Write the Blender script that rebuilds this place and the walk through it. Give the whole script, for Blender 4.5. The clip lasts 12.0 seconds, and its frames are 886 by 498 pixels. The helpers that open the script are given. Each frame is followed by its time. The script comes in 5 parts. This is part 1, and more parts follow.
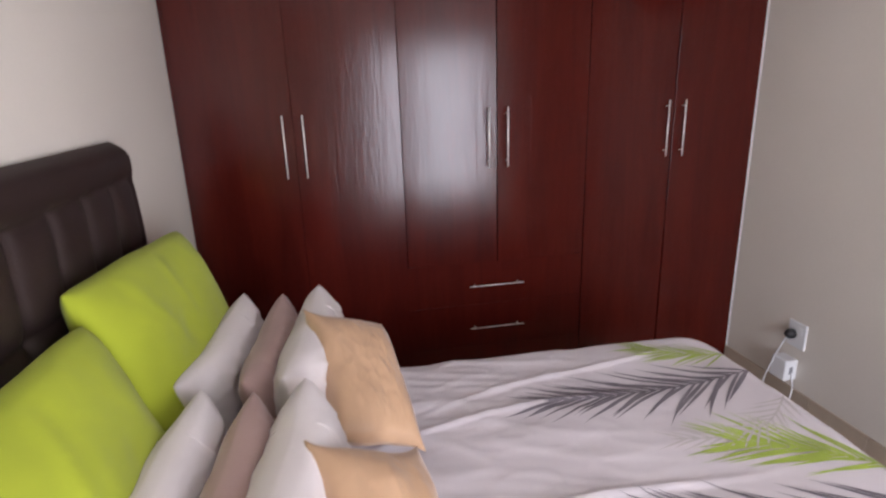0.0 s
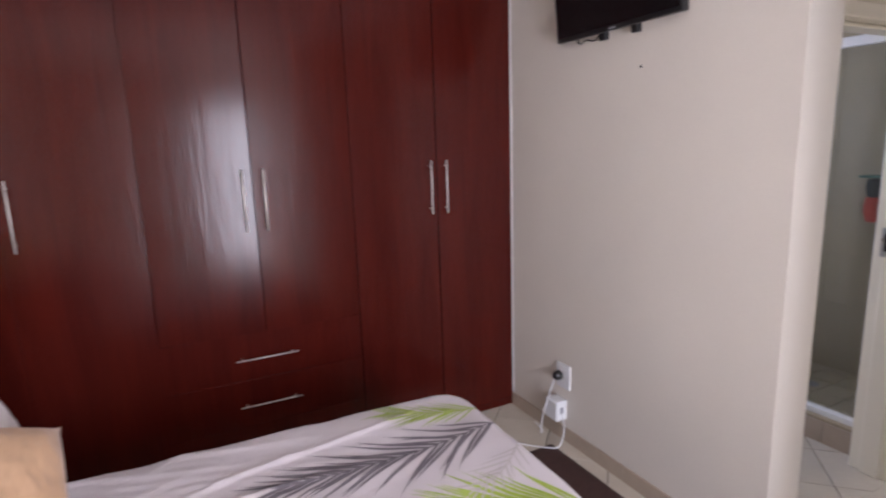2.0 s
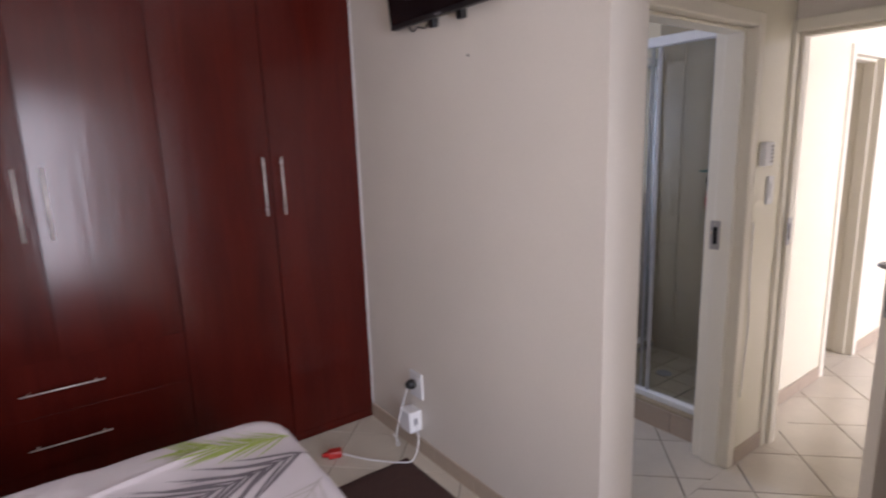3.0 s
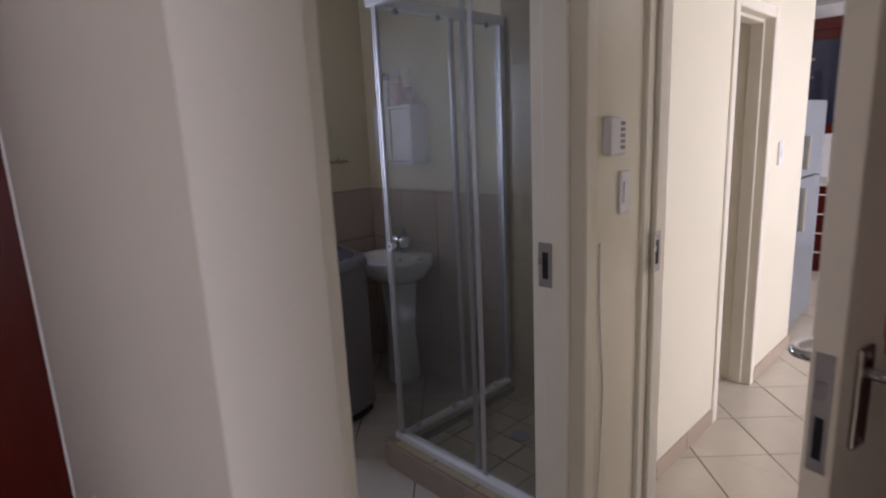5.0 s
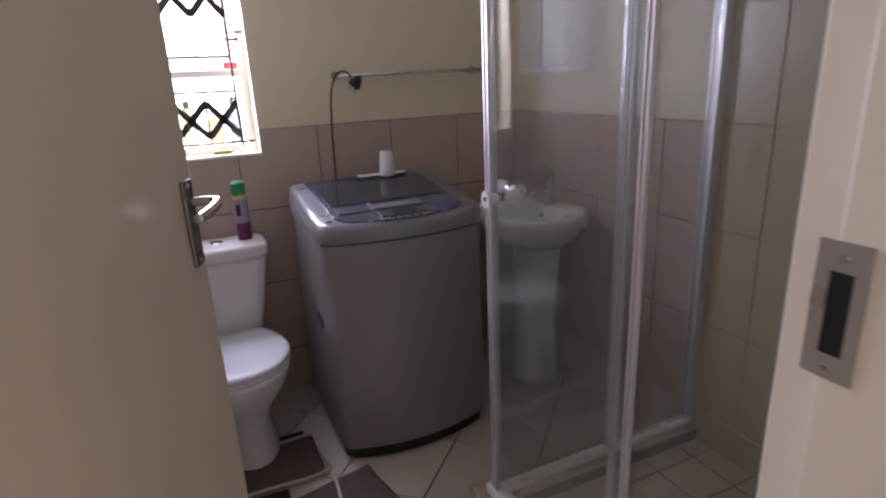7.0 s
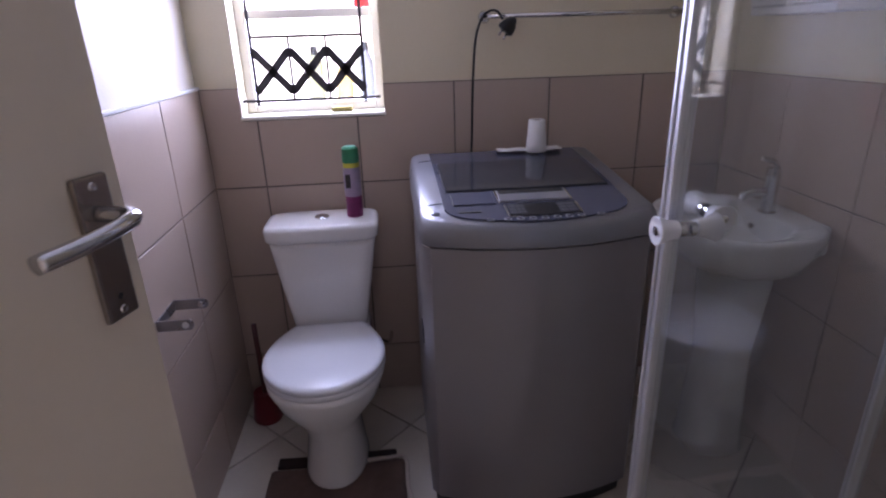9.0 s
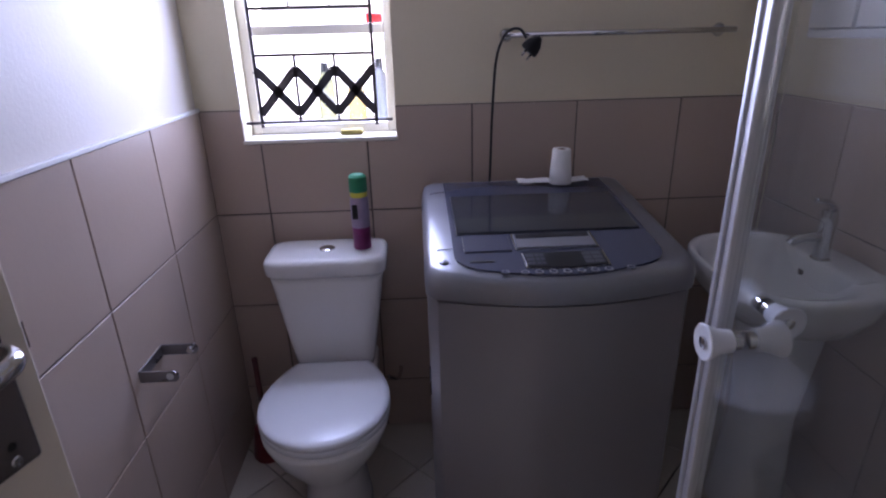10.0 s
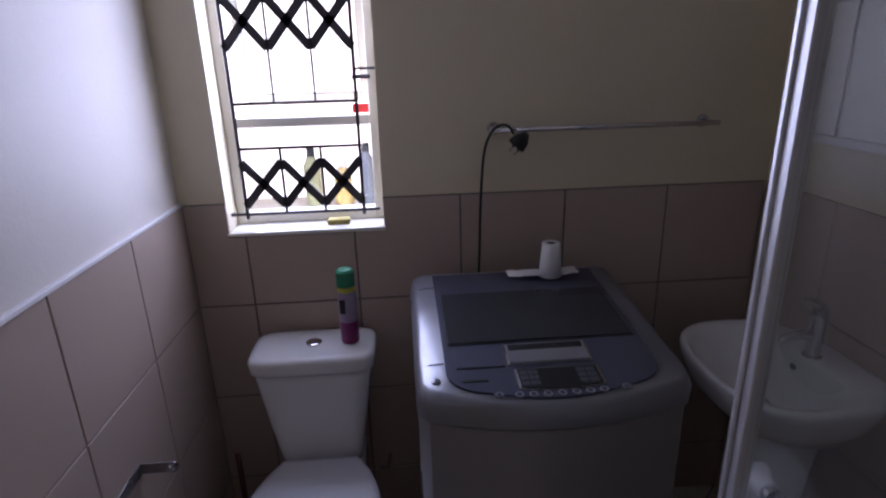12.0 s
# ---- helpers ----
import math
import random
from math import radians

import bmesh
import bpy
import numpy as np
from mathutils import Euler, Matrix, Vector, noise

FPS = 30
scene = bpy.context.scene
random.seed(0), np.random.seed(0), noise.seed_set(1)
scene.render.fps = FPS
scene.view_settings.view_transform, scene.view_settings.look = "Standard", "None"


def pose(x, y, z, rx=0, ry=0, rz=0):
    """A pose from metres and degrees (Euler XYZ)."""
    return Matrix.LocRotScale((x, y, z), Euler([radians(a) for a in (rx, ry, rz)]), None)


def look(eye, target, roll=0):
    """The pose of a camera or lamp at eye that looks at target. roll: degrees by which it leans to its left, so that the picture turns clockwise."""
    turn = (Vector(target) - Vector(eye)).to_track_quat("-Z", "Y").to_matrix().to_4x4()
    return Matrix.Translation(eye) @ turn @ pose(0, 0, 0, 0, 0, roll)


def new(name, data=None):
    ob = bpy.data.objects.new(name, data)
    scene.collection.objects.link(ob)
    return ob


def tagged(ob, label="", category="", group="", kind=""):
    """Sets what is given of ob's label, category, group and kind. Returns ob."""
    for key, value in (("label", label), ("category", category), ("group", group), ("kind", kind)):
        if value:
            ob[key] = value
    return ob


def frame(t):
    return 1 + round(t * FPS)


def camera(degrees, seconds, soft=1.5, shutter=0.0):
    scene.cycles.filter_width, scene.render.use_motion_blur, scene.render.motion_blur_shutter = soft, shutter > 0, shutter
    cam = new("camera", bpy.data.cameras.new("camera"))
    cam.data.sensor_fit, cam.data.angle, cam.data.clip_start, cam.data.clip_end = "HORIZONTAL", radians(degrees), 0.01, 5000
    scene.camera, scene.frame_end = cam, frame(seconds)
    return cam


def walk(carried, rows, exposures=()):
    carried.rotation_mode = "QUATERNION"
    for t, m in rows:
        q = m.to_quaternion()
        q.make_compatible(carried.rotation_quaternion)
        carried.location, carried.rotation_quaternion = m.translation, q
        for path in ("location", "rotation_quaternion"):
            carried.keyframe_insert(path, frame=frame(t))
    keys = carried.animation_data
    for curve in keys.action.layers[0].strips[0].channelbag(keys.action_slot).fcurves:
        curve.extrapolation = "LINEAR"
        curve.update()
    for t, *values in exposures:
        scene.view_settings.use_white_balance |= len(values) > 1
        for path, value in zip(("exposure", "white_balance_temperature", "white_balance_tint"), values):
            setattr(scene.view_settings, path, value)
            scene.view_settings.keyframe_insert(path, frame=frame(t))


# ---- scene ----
cam = camera(77.5, 12.0, 2.1, 0.5)
PATH = [
    (0, (-0.211, -0.128, 1.661), (0.145, 1.757, 1.095), -1.9),
    (0.5, (-0.17, -0.147, 1.699), (0.275, 1.741, 1.214), -2.0),
    (1, (-0.145, -0.121, 1.662), (0.459, 1.743, 1.262), -1.6),
    (1.5, (0.064, -0.168, 1.675), (0.761, 1.667, 1.287), -2.1),
    (2, (0.206, -0.169, 1.645), (1.088, 1.586, 1.269), -1.9),
    (2.5, (0.387, -0.199, 1.637), (1.403, 1.479, 1.25), -2.0),
    (3, (0.61, -0.172, 1.612), (1.763, 1.415, 1.223), -1.9),
    (3.5, (0.873, -0.107, 1.61), (2.177, 1.355, 1.206), -1.8),
    (3.7, (1.005, -0.092, 1.605), (2.346, 1.334, 1.195), -1.8),
    (5.3, (1.944, 0.287, 1.51), (3.297, 1.701, 1.099), -2.8),
    (5.5, (2.042, 0.36, 1.495), (3.358, 1.806, 1.072), -2.8),
    (6, (2.259, 0.521, 1.445), (3.436, 2.078, 1.009), -2.6),
    (6.3, (2.401, 0.617, 1.411), (3.437, 2.258, 0.929), -3.0),
    (6.5, (2.438, 0.682, 1.384), (3.411, 2.355, 0.877), -2.8),
    (7, (2.58, 0.836, 1.36), (3.354, 2.582, 0.766), -2.7),
    (7.5, (2.695, 0.96, 1.337), (3.272, 2.758, 0.678), -2.5),
    (9.3, (2.88, 1.373, 1.328), (3.001, 3.235, 0.61), -1.6),
    (9.5, (2.894, 1.41, 1.344), (2.995, 3.274, 0.624), -1.5),
    (10, (2.91, 1.485, 1.392), (2.985, 3.347, 0.667), -1.5),
    (10.5, (2.918, 1.527, 1.437), (2.98, 3.388, 0.707), -1.5),
    (11, (2.914, 1.555, 1.491), (2.989, 3.414, 0.757), -1.4),
    (11.5, (2.917, 1.568, 1.527), (3.014, 3.44, 0.83), -1.5),
    (12, (2.907, 1.576, 1.57), (3.041, 3.468, 0.935), -1.6),
]
EXPOSURES = [(0, -0.38, 6500, 20), (1.5, -0.25, 6400, 22), (2.5, -0.35, 6400, 24), (3.0, -0.60, 6500, 24), (3.7, -0.84, 6500, 22), (5.5, -1.42, 6500, 26), (6.0, -1.05, 6600, 28), (6.5, -0.75, 7100, 30), (7.5, -0.3, 7000, 33), (9.5, -0.68, 6150, 36), (10.5, -1.13, 5950, 34), (12.0, -1.80, 6250, 34)]
walk(cam, [(t, look(eye, target, roll)) for t, eye, target, roll in PATH], EXPOSURES)

# == world ==
world = bpy.data.worlds.new("sky")
scene.world = world
world.use_nodes = True
wn = world.node_tree.nodes
sky = wn.new("ShaderNodeTexSky")
sky.sky_type = "NISHITA"
sky.sun_disc = False
sky.sun_elevation = radians(48)
sky.sun_rotation = radians(150)
world.node_tree.links.new(sky.outputs[0], wn["Background"].inputs[0])
wn["Background"].inputs[1].default_value = 0.12

sun = new("sun", bpy.data.lights.new("sun", "SUN"))
sun.data.energy, sun.data.angle, sun.data.color = 3.0, radians(0.5), (1.0, 0.95, 0.88)
sun.matrix_basis = look((0, 0, 0), (0.45 * math.cos(radians(48)), -0.89 * math.cos(radians(48)), -math.sin(radians(48))))


def window_light(name, place, target, w, h, watts, color):
    """An area lamp in a window's opening that stands in for the sky."""
    ob = new(name, bpy.data.lights.new(name, "AREA"))
    ob.data.shape, ob.data.size, ob.data.size_y = "RECTANGLE", w, h
    ob.data.energy, ob.data.color = watts, color
    ob.matrix_basis = look(place, target)
    return ob


BED_WIN = (0.46, 1.44, 0.30, 2.12)
YS_LAMP = -1.97
window_light("bedroom_daylight", (0.95, YS_LAMP, 1.21), (0.95, 0, 1.10), 0.96, 1.80, 166, (0.84, 0.91, 1.0))
window_light("bathroom_daylight", (2.61, 3.40, 1.57), (2.61, 1.0, 1.1), 0.44, 0.9, 56, (0.56, 0.71, 1.0))
window_light("kitchen_daylight", (6.1, -2.46, 1.5), (6.1, 1.0, 1.2), 2.15, 1.65, 285, (0.92, 0.94, 1.0))


# == materials ==
def material(name, color, rough=0.5, metal=0.0, var=0.1, scale=6.0, bump=0.0, bscale=80.0, coat=0.0, stretch=(1, 1, 1), per_object=0.0, sheen=0.0):
    """Plain surface with two scales of colour variation and fine relief."""
    m = bpy.data.materials.new(name)
    m.use_nodes = True
    t = m.node_tree
    b = t.nodes["Principled BSDF"]
    b.inputs["Roughness"].default_value = rough
    b.inputs["Metallic"].default_value = metal
    b.inputs["Coat Weight"].default_value = coat
    b.inputs["Coat Roughness"].default_value = 0.15
    b.inputs["Sheen Weight"].default_value = sheen
    co = t.nodes.new("ShaderNodeTexCoord")
    mp = t.nodes.new("ShaderNodeMapping")
    mp.inputs["Scale"].default_value = stretch
    if per_object:
        where, shift = t.nodes.new("ShaderNodeObjectInfo"), t.nodes.new("ShaderNodeVectorMath")
        t.links.new(co.outputs["Object"], shift.inputs[0])
        t.links.new(where.outputs["Location"], shift.inputs[1])
        t.links.new(shift.outputs[0], mp.inputs[0])
    else:
        t.links.new(co.outputs["Object"], mp.inputs[0])
    big, fine = t.nodes.new("ShaderNodeTexNoise"), t.nodes.new("ShaderNodeTexNoise")
    big.inputs["Scale"].default_value, fine.inputs["Scale"].default_value = scale, bscale
    big.inputs["Detail"].default_value, fine.inputs["Detail"].default_value = 4, 3
    for n in (big, fine):
        t.links.new(mp.outputs[0], n.inputs["Vector"])
    add = t.nodes.new("ShaderNodeMath")
    add.operation = "MULTIPLY_ADD"
    add.inputs[1].default_value = 0.35
    t.links.new(fine.outputs[0], add.inputs[0])
    t.links.new(big.outputs[0], add.inputs[2])
    value = add.outputs[0]
    if per_object:
        info = t.nodes.new("ShaderNodeObjectInfo")
        mix = t.nodes.new("ShaderNodeMath")
        mix.operation = "MULTIPLY_ADD"
        mix.inputs[1].default_value = per_object
        t.links.new(info.outputs["Random"], mix.inputs[0])
        t.links.new(value, mix.inputs[2])
        value = mix.outputs[0]
    ramp = t.nodes.new("ShaderNodeMapRange")
    ramp.inputs[1].default_value, ramp.inputs[2].default_value = 0.30, 1.05 + per_object
    ramp.inputs[3].default_value, ramp.inputs[4].default_value = 1 - var, 1 + var
    t.links.new(value, ramp.inputs[0])
    mul = t.nodes.new("ShaderNodeVectorMath")
    mul.operation = "SCALE"
    mul.inputs[0].default_value = color
    t.links.new(ramp.outputs[0], mul.inputs["Scale"])
    t.links.new(mul.outputs[0], b.inputs["Base Color"])
    rr = t.nodes.new("ShaderNodeMapRange")
    rr.inputs[1].default_value, rr.inputs[2].default_value = 0.0, 1.0
    rr.inputs[3].default_value, rr.inputs[4].default_value = max(0.02, rough * 0.85), min(1, rough * 1.15)
    t.links.new(big.outputs[0], rr.inputs[0])
    t.links.new(rr.outputs[0], b.inputs["Roughness"])
    if bump:
        bp = t.nodes.new("ShaderNodeBump")
        bp.inputs["Strength"].default_value, bp.inputs["Distance"].default_value = bump, 0.004
        t.links.new(fine.outputs[0], bp.inputs["Height"])
        t.links.new(bp.outputs[0], b.inputs["Normal"])
    return m


def wood_material(name, dark, light, rough):
    m = material(name, light, rough)
    t = m.node_tree
    b = t.nodes["Principled BSDF"]
    co = t.nodes.new("ShaderNodeTexCoord")
    mp = t.nodes.new("ShaderNodeMapping")
    mp.inputs["Scale"].default_value = (1.0, 1.0, 0.09)
    t.links.new(co.outputs["Object"], mp.inputs[0])
    wave = t.nodes.new("ShaderNodeTexNoise")
    wave.inputs["Scale"].default_value, wave.inputs["Detail"].default_value, wave.inputs["Distortion"].default_value = 14, 7, 0.9
    pore = t.nodes.new("ShaderNodeTexNoise")
    pore.inputs["Scale"].default_value, pore.inputs["Detail"].default_value = 120, 2
    for n in (wave, pore):
        t.links.new(mp.outputs[0], n.inputs["Vector"])
    mx = t.nodes.new("ShaderNodeMath")
    mx.operation = "MULTIPLY_ADD"
    mx.inputs[1].default_value = 0.3
    t.links.new(pore.outputs[0], mx.inputs[0])
    t.links.new(wave.outputs[0], mx.inputs[2])
    ramp = t.nodes.new("ShaderNodeValToRGB")
    ramp.color_ramp.elements[0].position, ramp.color_ramp.elements[1].position = 0.30, 1.0
    ramp.color_ramp.elements[0].color, ramp.color_ramp.elements[1].color = (*dark, 1), (*light, 1)
    t.links.new(mx.outputs[0], ramp.inputs[0])
    t.links.new(ramp.outputs[0], b.inputs["Base Color"])
    wavy = t.nodes.new("ShaderNodeTexNoise")
    wavy.inputs["Scale"].default_value = 1.1
    wavy.inputs["Detail"].default_value = 0.5
    t.links.new(co.outputs["Object"], wavy.inputs["Vector"])
    bp = t.nodes.new("ShaderNodeBump")
    bp.inputs["Strength"].default_value, bp.inputs["Distance"].default_value = 0.50, 0.002
    t.links.new(mx.outputs[0], bp.inputs["Height"])
    bp2 = t.nodes.new("ShaderNodeBump")
    bp2.inputs["Strength"].default_value, bp2.inputs["Distance"].default_value = 0.22, 0.02
    t.links.new(wavy.outputs[0], bp2.inputs["Height"])
    t.links.new(bp.outputs[0], bp2.inputs["Normal"])
    t.links.new(bp2.outputs[0], b.inputs["Normal"])
    b.inputs["Specular IOR Level"].default_value = 0.28
    return m


def glass_material(name, tint, haze=0.03):
    """Thin pane: clear, with a mirror gloss that grows towards grazing, and a film of dirt."""
    m = bpy.data.materials.new(name)
    m.use_nodes = True
    t = m.node_tree
    t.nodes.remove(t.nodes["Principled BSDF"])
    clear, gloss, film = t.nodes.new("ShaderNodeBsdfTransparent"), t.nodes.new("ShaderNodeBsdfGlossy"), t.nodes.new("ShaderNodeBsdfDiffuse")
    clear.inputs[0].default_value = (*tint, 1)
    gloss.inputs["Roughness"].default_value = 0.02
    film.inputs[0].default_value = (0.6, 0.6, 0.62, 1)
    lw = t.nodes.new("ShaderNodeLayerWeight")
    lw.inputs[0].default_value = 0.5
    pw, fr = t.nodes.new("ShaderNodeMath"), t.nodes.new("ShaderNodeMath")
    pw.operation, fr.operation = "POWER", "MULTIPLY_ADD"
    pw.inputs[1].default_value, fr.inputs[1].default_value, fr.inputs[2].default_value = 4.0, 0.75, 0.045
    t.links.new(lw.outputs["Facing"], pw.inputs[0])
    t.links.new(pw.outputs[0], fr.inputs[0])
    smear = t.nodes.new("ShaderNodeTexNoise")
    smear.inputs["Scale"].default_value = 5
    sc = t.nodes.new("ShaderNodeMath")
    sc.operation = "MULTIPLY"
    sc.inputs[1].default_value = haze * 2
    t.links.new(smear.outputs[0], sc.inputs[0])
    a, b = t.nodes.new("ShaderNodeMixShader"), t.nodes.new("ShaderNodeMixShader")
    t.links.new(sc.outputs[0], a.inputs[0])
    t.links.new(clear.outputs[0], a.inputs[1])
    t.links.new(film.outputs[0], a.inputs[2])
    t.links.new(fr.outputs[0], b.inputs[0])
    t.links.new(a.outputs[0], b.inputs[1])
    t.links.new(gloss.outputs[0], b.inputs[2])
    t.links.new(b.outputs[0], t.nodes["Material Output"].inputs[0])
    return m


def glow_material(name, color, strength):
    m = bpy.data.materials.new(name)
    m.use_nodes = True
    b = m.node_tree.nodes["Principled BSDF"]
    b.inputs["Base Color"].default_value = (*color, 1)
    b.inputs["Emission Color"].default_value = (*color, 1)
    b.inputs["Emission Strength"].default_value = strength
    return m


PAINT = material("wall_paint", (0.71, 0.655, 0.585), 0.55, var=0.06, scale=1.5, bump=0.14, bscale=110)
PAINT_BATH = material("bathroom_paint", (0.72, 0.635, 0.455), 0.5, var=0.06, scale=1.5, bump=0.08, bscale=110)
PAINT_GLOSS = material("passage_gloss_paint", (0.80, 0.755, 0.61), 0.22, var=0.03, scale=2, bump=0.10, bscale=40)
CEIL = material("ceiling_paint", (0.78, 0.77, 0.75), 0.8, var=0.03, scale=2, bump=0.1, bscale=120)
ENAMEL = material("cream_enamel", (0.81, 0.765, 0.655), 0.30, var=0.03, scale=4, bump=0.05, bscale=60)
DOOR_PAINT = material("door_paint", (0.80, 0.72, 0.60), 0.35, var=0.04, scale=3, bump=0.05, bscale=60)
MAHOGANY = wood_material("mahogany", (0.040, 0.0040, 0.0027), (0.074, 0.0080, 0.0046), 0.18)
METAL_BRUSH = material("brushed_steel", (0.78, 0.73, 0.68), 0.45, 0.45, var=0.08, bscale=200, stretch=(1, 1, 8))
PLATE_STEEL = material("worn_steel", (0.42, 0.40, 0.39), 0.38, 0.6, var=0.1, bscale=200)
# Plate metal is darkened and browned to stand in for dark reflections.
DARK_PLATE = material("aged_plate", (0.34, 0.30, 0.275), 0.24, 1.0, var=0.2, scale=14)
STEEL_BAND = material("steel_band", (0.30, 0.29, 0.30), 0.28, 0.9, var=0.1, scale=14)
CHROME = material("chrome", (0.62, 0.62, 0.63), 0.12, 1.0, var=0.04)
ALU = material("aluminium", (0.60, 0.60, 0.62), 0.42, 0.6, var=0.06, bscale=150)
WHITE_ALU = material("white_coated_aluminium", (0.82, 0.82, 0.82), 0.3, var=0.04)
GREEN = material("lime_cotton", (0.325, 0.38, 0.017), 0.9, var=0.10, scale=5, bump=0.25, bscale=500, sheen=0.1)
WHITE_CLOTH = material("white_cotton", (0.67, 0.61, 0.60), 0.85, var=0.05, scale=5, bump=0.2, bscale=500, sheen=0.1)
MAUVE = material("mauve_satin", (0.36, 0.235, 0.21), 0.55, var=0.10, scale=5, bump=0.2, bscale=400, sheen=0.2)
GOLD = material("gold_satin", (0.47, 0.29, 0.17), 0.36, var=0.10, scale=9, bump=0.12, bscale=40, sheen=0.2)
COVER = material("printed_cotton", (0.64, 0.58, 0.60), 0.88, var=0.05, scale=4, bump=0.2, bscale=450, sheen=0.1)
PRINT_GREY = material("grey_print", (0.185, 0.16, 0.18), 0.9, var=0.15, scale=14, bump=0.2, bscale=450)
PRINT_GREEN = material("green_print", (0.36, 0.46, 0.075), 0.9, var=0.22, scale=14, bump=0.2, bscale=450)
PRINT_PALE = material("pale_print", (0.52, 0.475, 0.46), 0.9, var=0.1, scale=14, bump=0.2, bscale=450)
LEATHER = material("brown_leather", (0.025, 0.0135, 0.012), 0.52, var=0.2, scale=8, bump=0.3, bscale=220)
RUG = material("brown_rug", (0.060, 0.025, 0.019), 0.98, var=0.35, scale=60, bump=1.0, bscale=400)
FLOOR_TILE = material("cream_floor_tile", (0.56, 0.50, 0.41), 0.20, var=0.10, scale=7, bump=0.05, bscale=50, per_object=0.25)
WALL_TILE = material("beige_wall_tile", (0.46, 0.36, 0.29), 0.30, var=0.035, scale=1.2, bump=0.06, bscale=90, per_object=0.2)
SHOWER_TILE = material("cream_shower_tile", (0.41, 0.335, 0.22), 0.30, var=0.035, scale=1.2, bump=0.06, bscale=90, per_object=0.2)
SKIRT_TILE = material("skirting_tile", (0.42, 0.335, 0.26), 0.3, var=0.12, scale=8, bump=0.05, bscale=80, per_object=0.2)
GROUT = material("dark_grout", (0.175, 0.145, 0.125), 0.95, var=0.3, scale=30, bump=0.4)
GROUT_PALE = material("brown_grout", (0.36, 0.29, 0.19), 0.95, var=0.3, scale=30, bump=0.4)
CERAMIC = material("white_ceramic", (0.78, 0.77, 0.75), 0.10, var=0.03, scale=3)
SEAT_PLASTIC = material("white_seat_plastic", (0.76, 0.77, 0.79), 0.26, var=0.03, scale=3)
MACHINE = material("grey_steel_paint", (0.285, 0.268, 0.272), 0.34, 0.35, var=0.06, scale=2, bump=0.03, bscale=300)
MACHINE_TOP = material("silver_plastic", (0.25, 0.25, 0.265), 0.29, 0.4, var=0.05, scale=4)
PANEL_BLUE = material("blue_grey_panel", (0.095, 0.10, 0.135), 0.26, 0.3, var=0.05, scale=5)
DARK_GLASS = material("smoked_lid", (0.035, 0.037, 0.042), 0.10, var=0.1, scale=4)
DISPLAY = material("display_field", (0.075, 0.078, 0.09), 0.3, var=0.1)
BLACK = material("black_plastic", (0.012, 0.012, 0.013), 0.35, var=0.2, scale=9)
SCREEN = material("screen", (0.006, 0.006, 0.007), 0.12, var=0.2)
WHITE_PLASTIC = material("white_plastic", (0.74, 0.74, 0.75), 0.32, var=0.04, scale=8)
GREY_PLASTIC = material("grey_plastic", (0.25, 0.25, 0.27), 0.4, var=0.1, scale=8)
RED_PLASTIC = material("red_plastic", (0.42, 0.02, 0.015), 0.4, var=0.15, scale=8)
STEEL_BAR = material("painted_bar", (0.05, 0.043, 0.048), 0.5, var=0.2, scale=12)
SCREW = material("dark_hole", (0.01, 0.009, 0.009), 0.9)
PAPER = material("tissue_paper", (0.80, 0.79, 0.77), 0.95, var=0.05, scale=20, bump=0.4, bscale=200)
PINK_CLOTH = material("pink_towelling", (0.46, 0.22, 0.22), 0.95, var=0.15, scale=6, bump=0.5, bscale=250, sheen=0.2)
RED_CLOTH = material("crimson_cloth", (0.20, 0.008, 0.018), 0.9, var=0.2, scale=6, bump=0.4, bscale=250)
MAT_CLOTH = material("brown_bath_mat", (0.135, 0.085, 0.068), 0.97, var=0.3, scale=30, bump=0.8, bscale=300)
MAT_DARK = material("dark_bath_mat", (0.03, 0.017, 0.015), 0.97, var=0.3, scale=30, bump=0.8, bscale=300)
GLASS = glass_material("shower_glass", (0.90, 0.91, 0.90), 0.026)
PANE = glass_material("window_glass", (0.96, 0.97, 0.97), 0.02)
CABINET_GLASS = material("dark_cabinet_glass", (0.012, 0.014, 0.03), 0.06)
FRIDGE_MAT = material("silver_fridge", (0.27, 0.31, 0.37), 0.26, 0.6, var=0.04, scale=2)


# == building helpers ==
def mesh(name, verts, faces, mat, parent=None, smooth=False, bevel=0.0, seg=2, m=None):
    me = bpy.data.meshes.new(name)
    me.from_pydata([tuple(v) for v in verts], [], faces)
    bm = bmesh.new()
    bm.from_mesh(me)
    bmesh.ops.recalc_face_normals(bm, faces=bm.faces)
    if bevel:
        bmesh.ops.bevel(bm, geom=list(bm.edges), offset=bevel, segments=seg, affect="EDGES", profile=0.5)
    if smooth:
        for f in bm.faces:
            f.smooth = True
    bm.to_mesh(me)
    bm.free()
    me.materials.append(mat)
    ob = new(name, me)
    if parent:
        ob.parent = parent
    if m:
        ob.matrix_basis = m
    return ob


CUBE_FACES = [(0, 1, 3, 2), (4, 6, 7, 5), (0, 4, 5, 1), (2, 3, 7, 6), (0, 2, 6, 4), (1, 5, 7, 3)]


def box(name, x0, x1, y0, y1, z0, z1, mat, parent=None, bevel=0.0, seg=2, m=None, smooth=False):
    v = [(x, y, z) for x in (x0, x1) for y in (y0, y1) for z in (z0, z1)]
    return mesh(name, v, CUBE_FACES, mat, parent, smooth, bevel, seg, m)


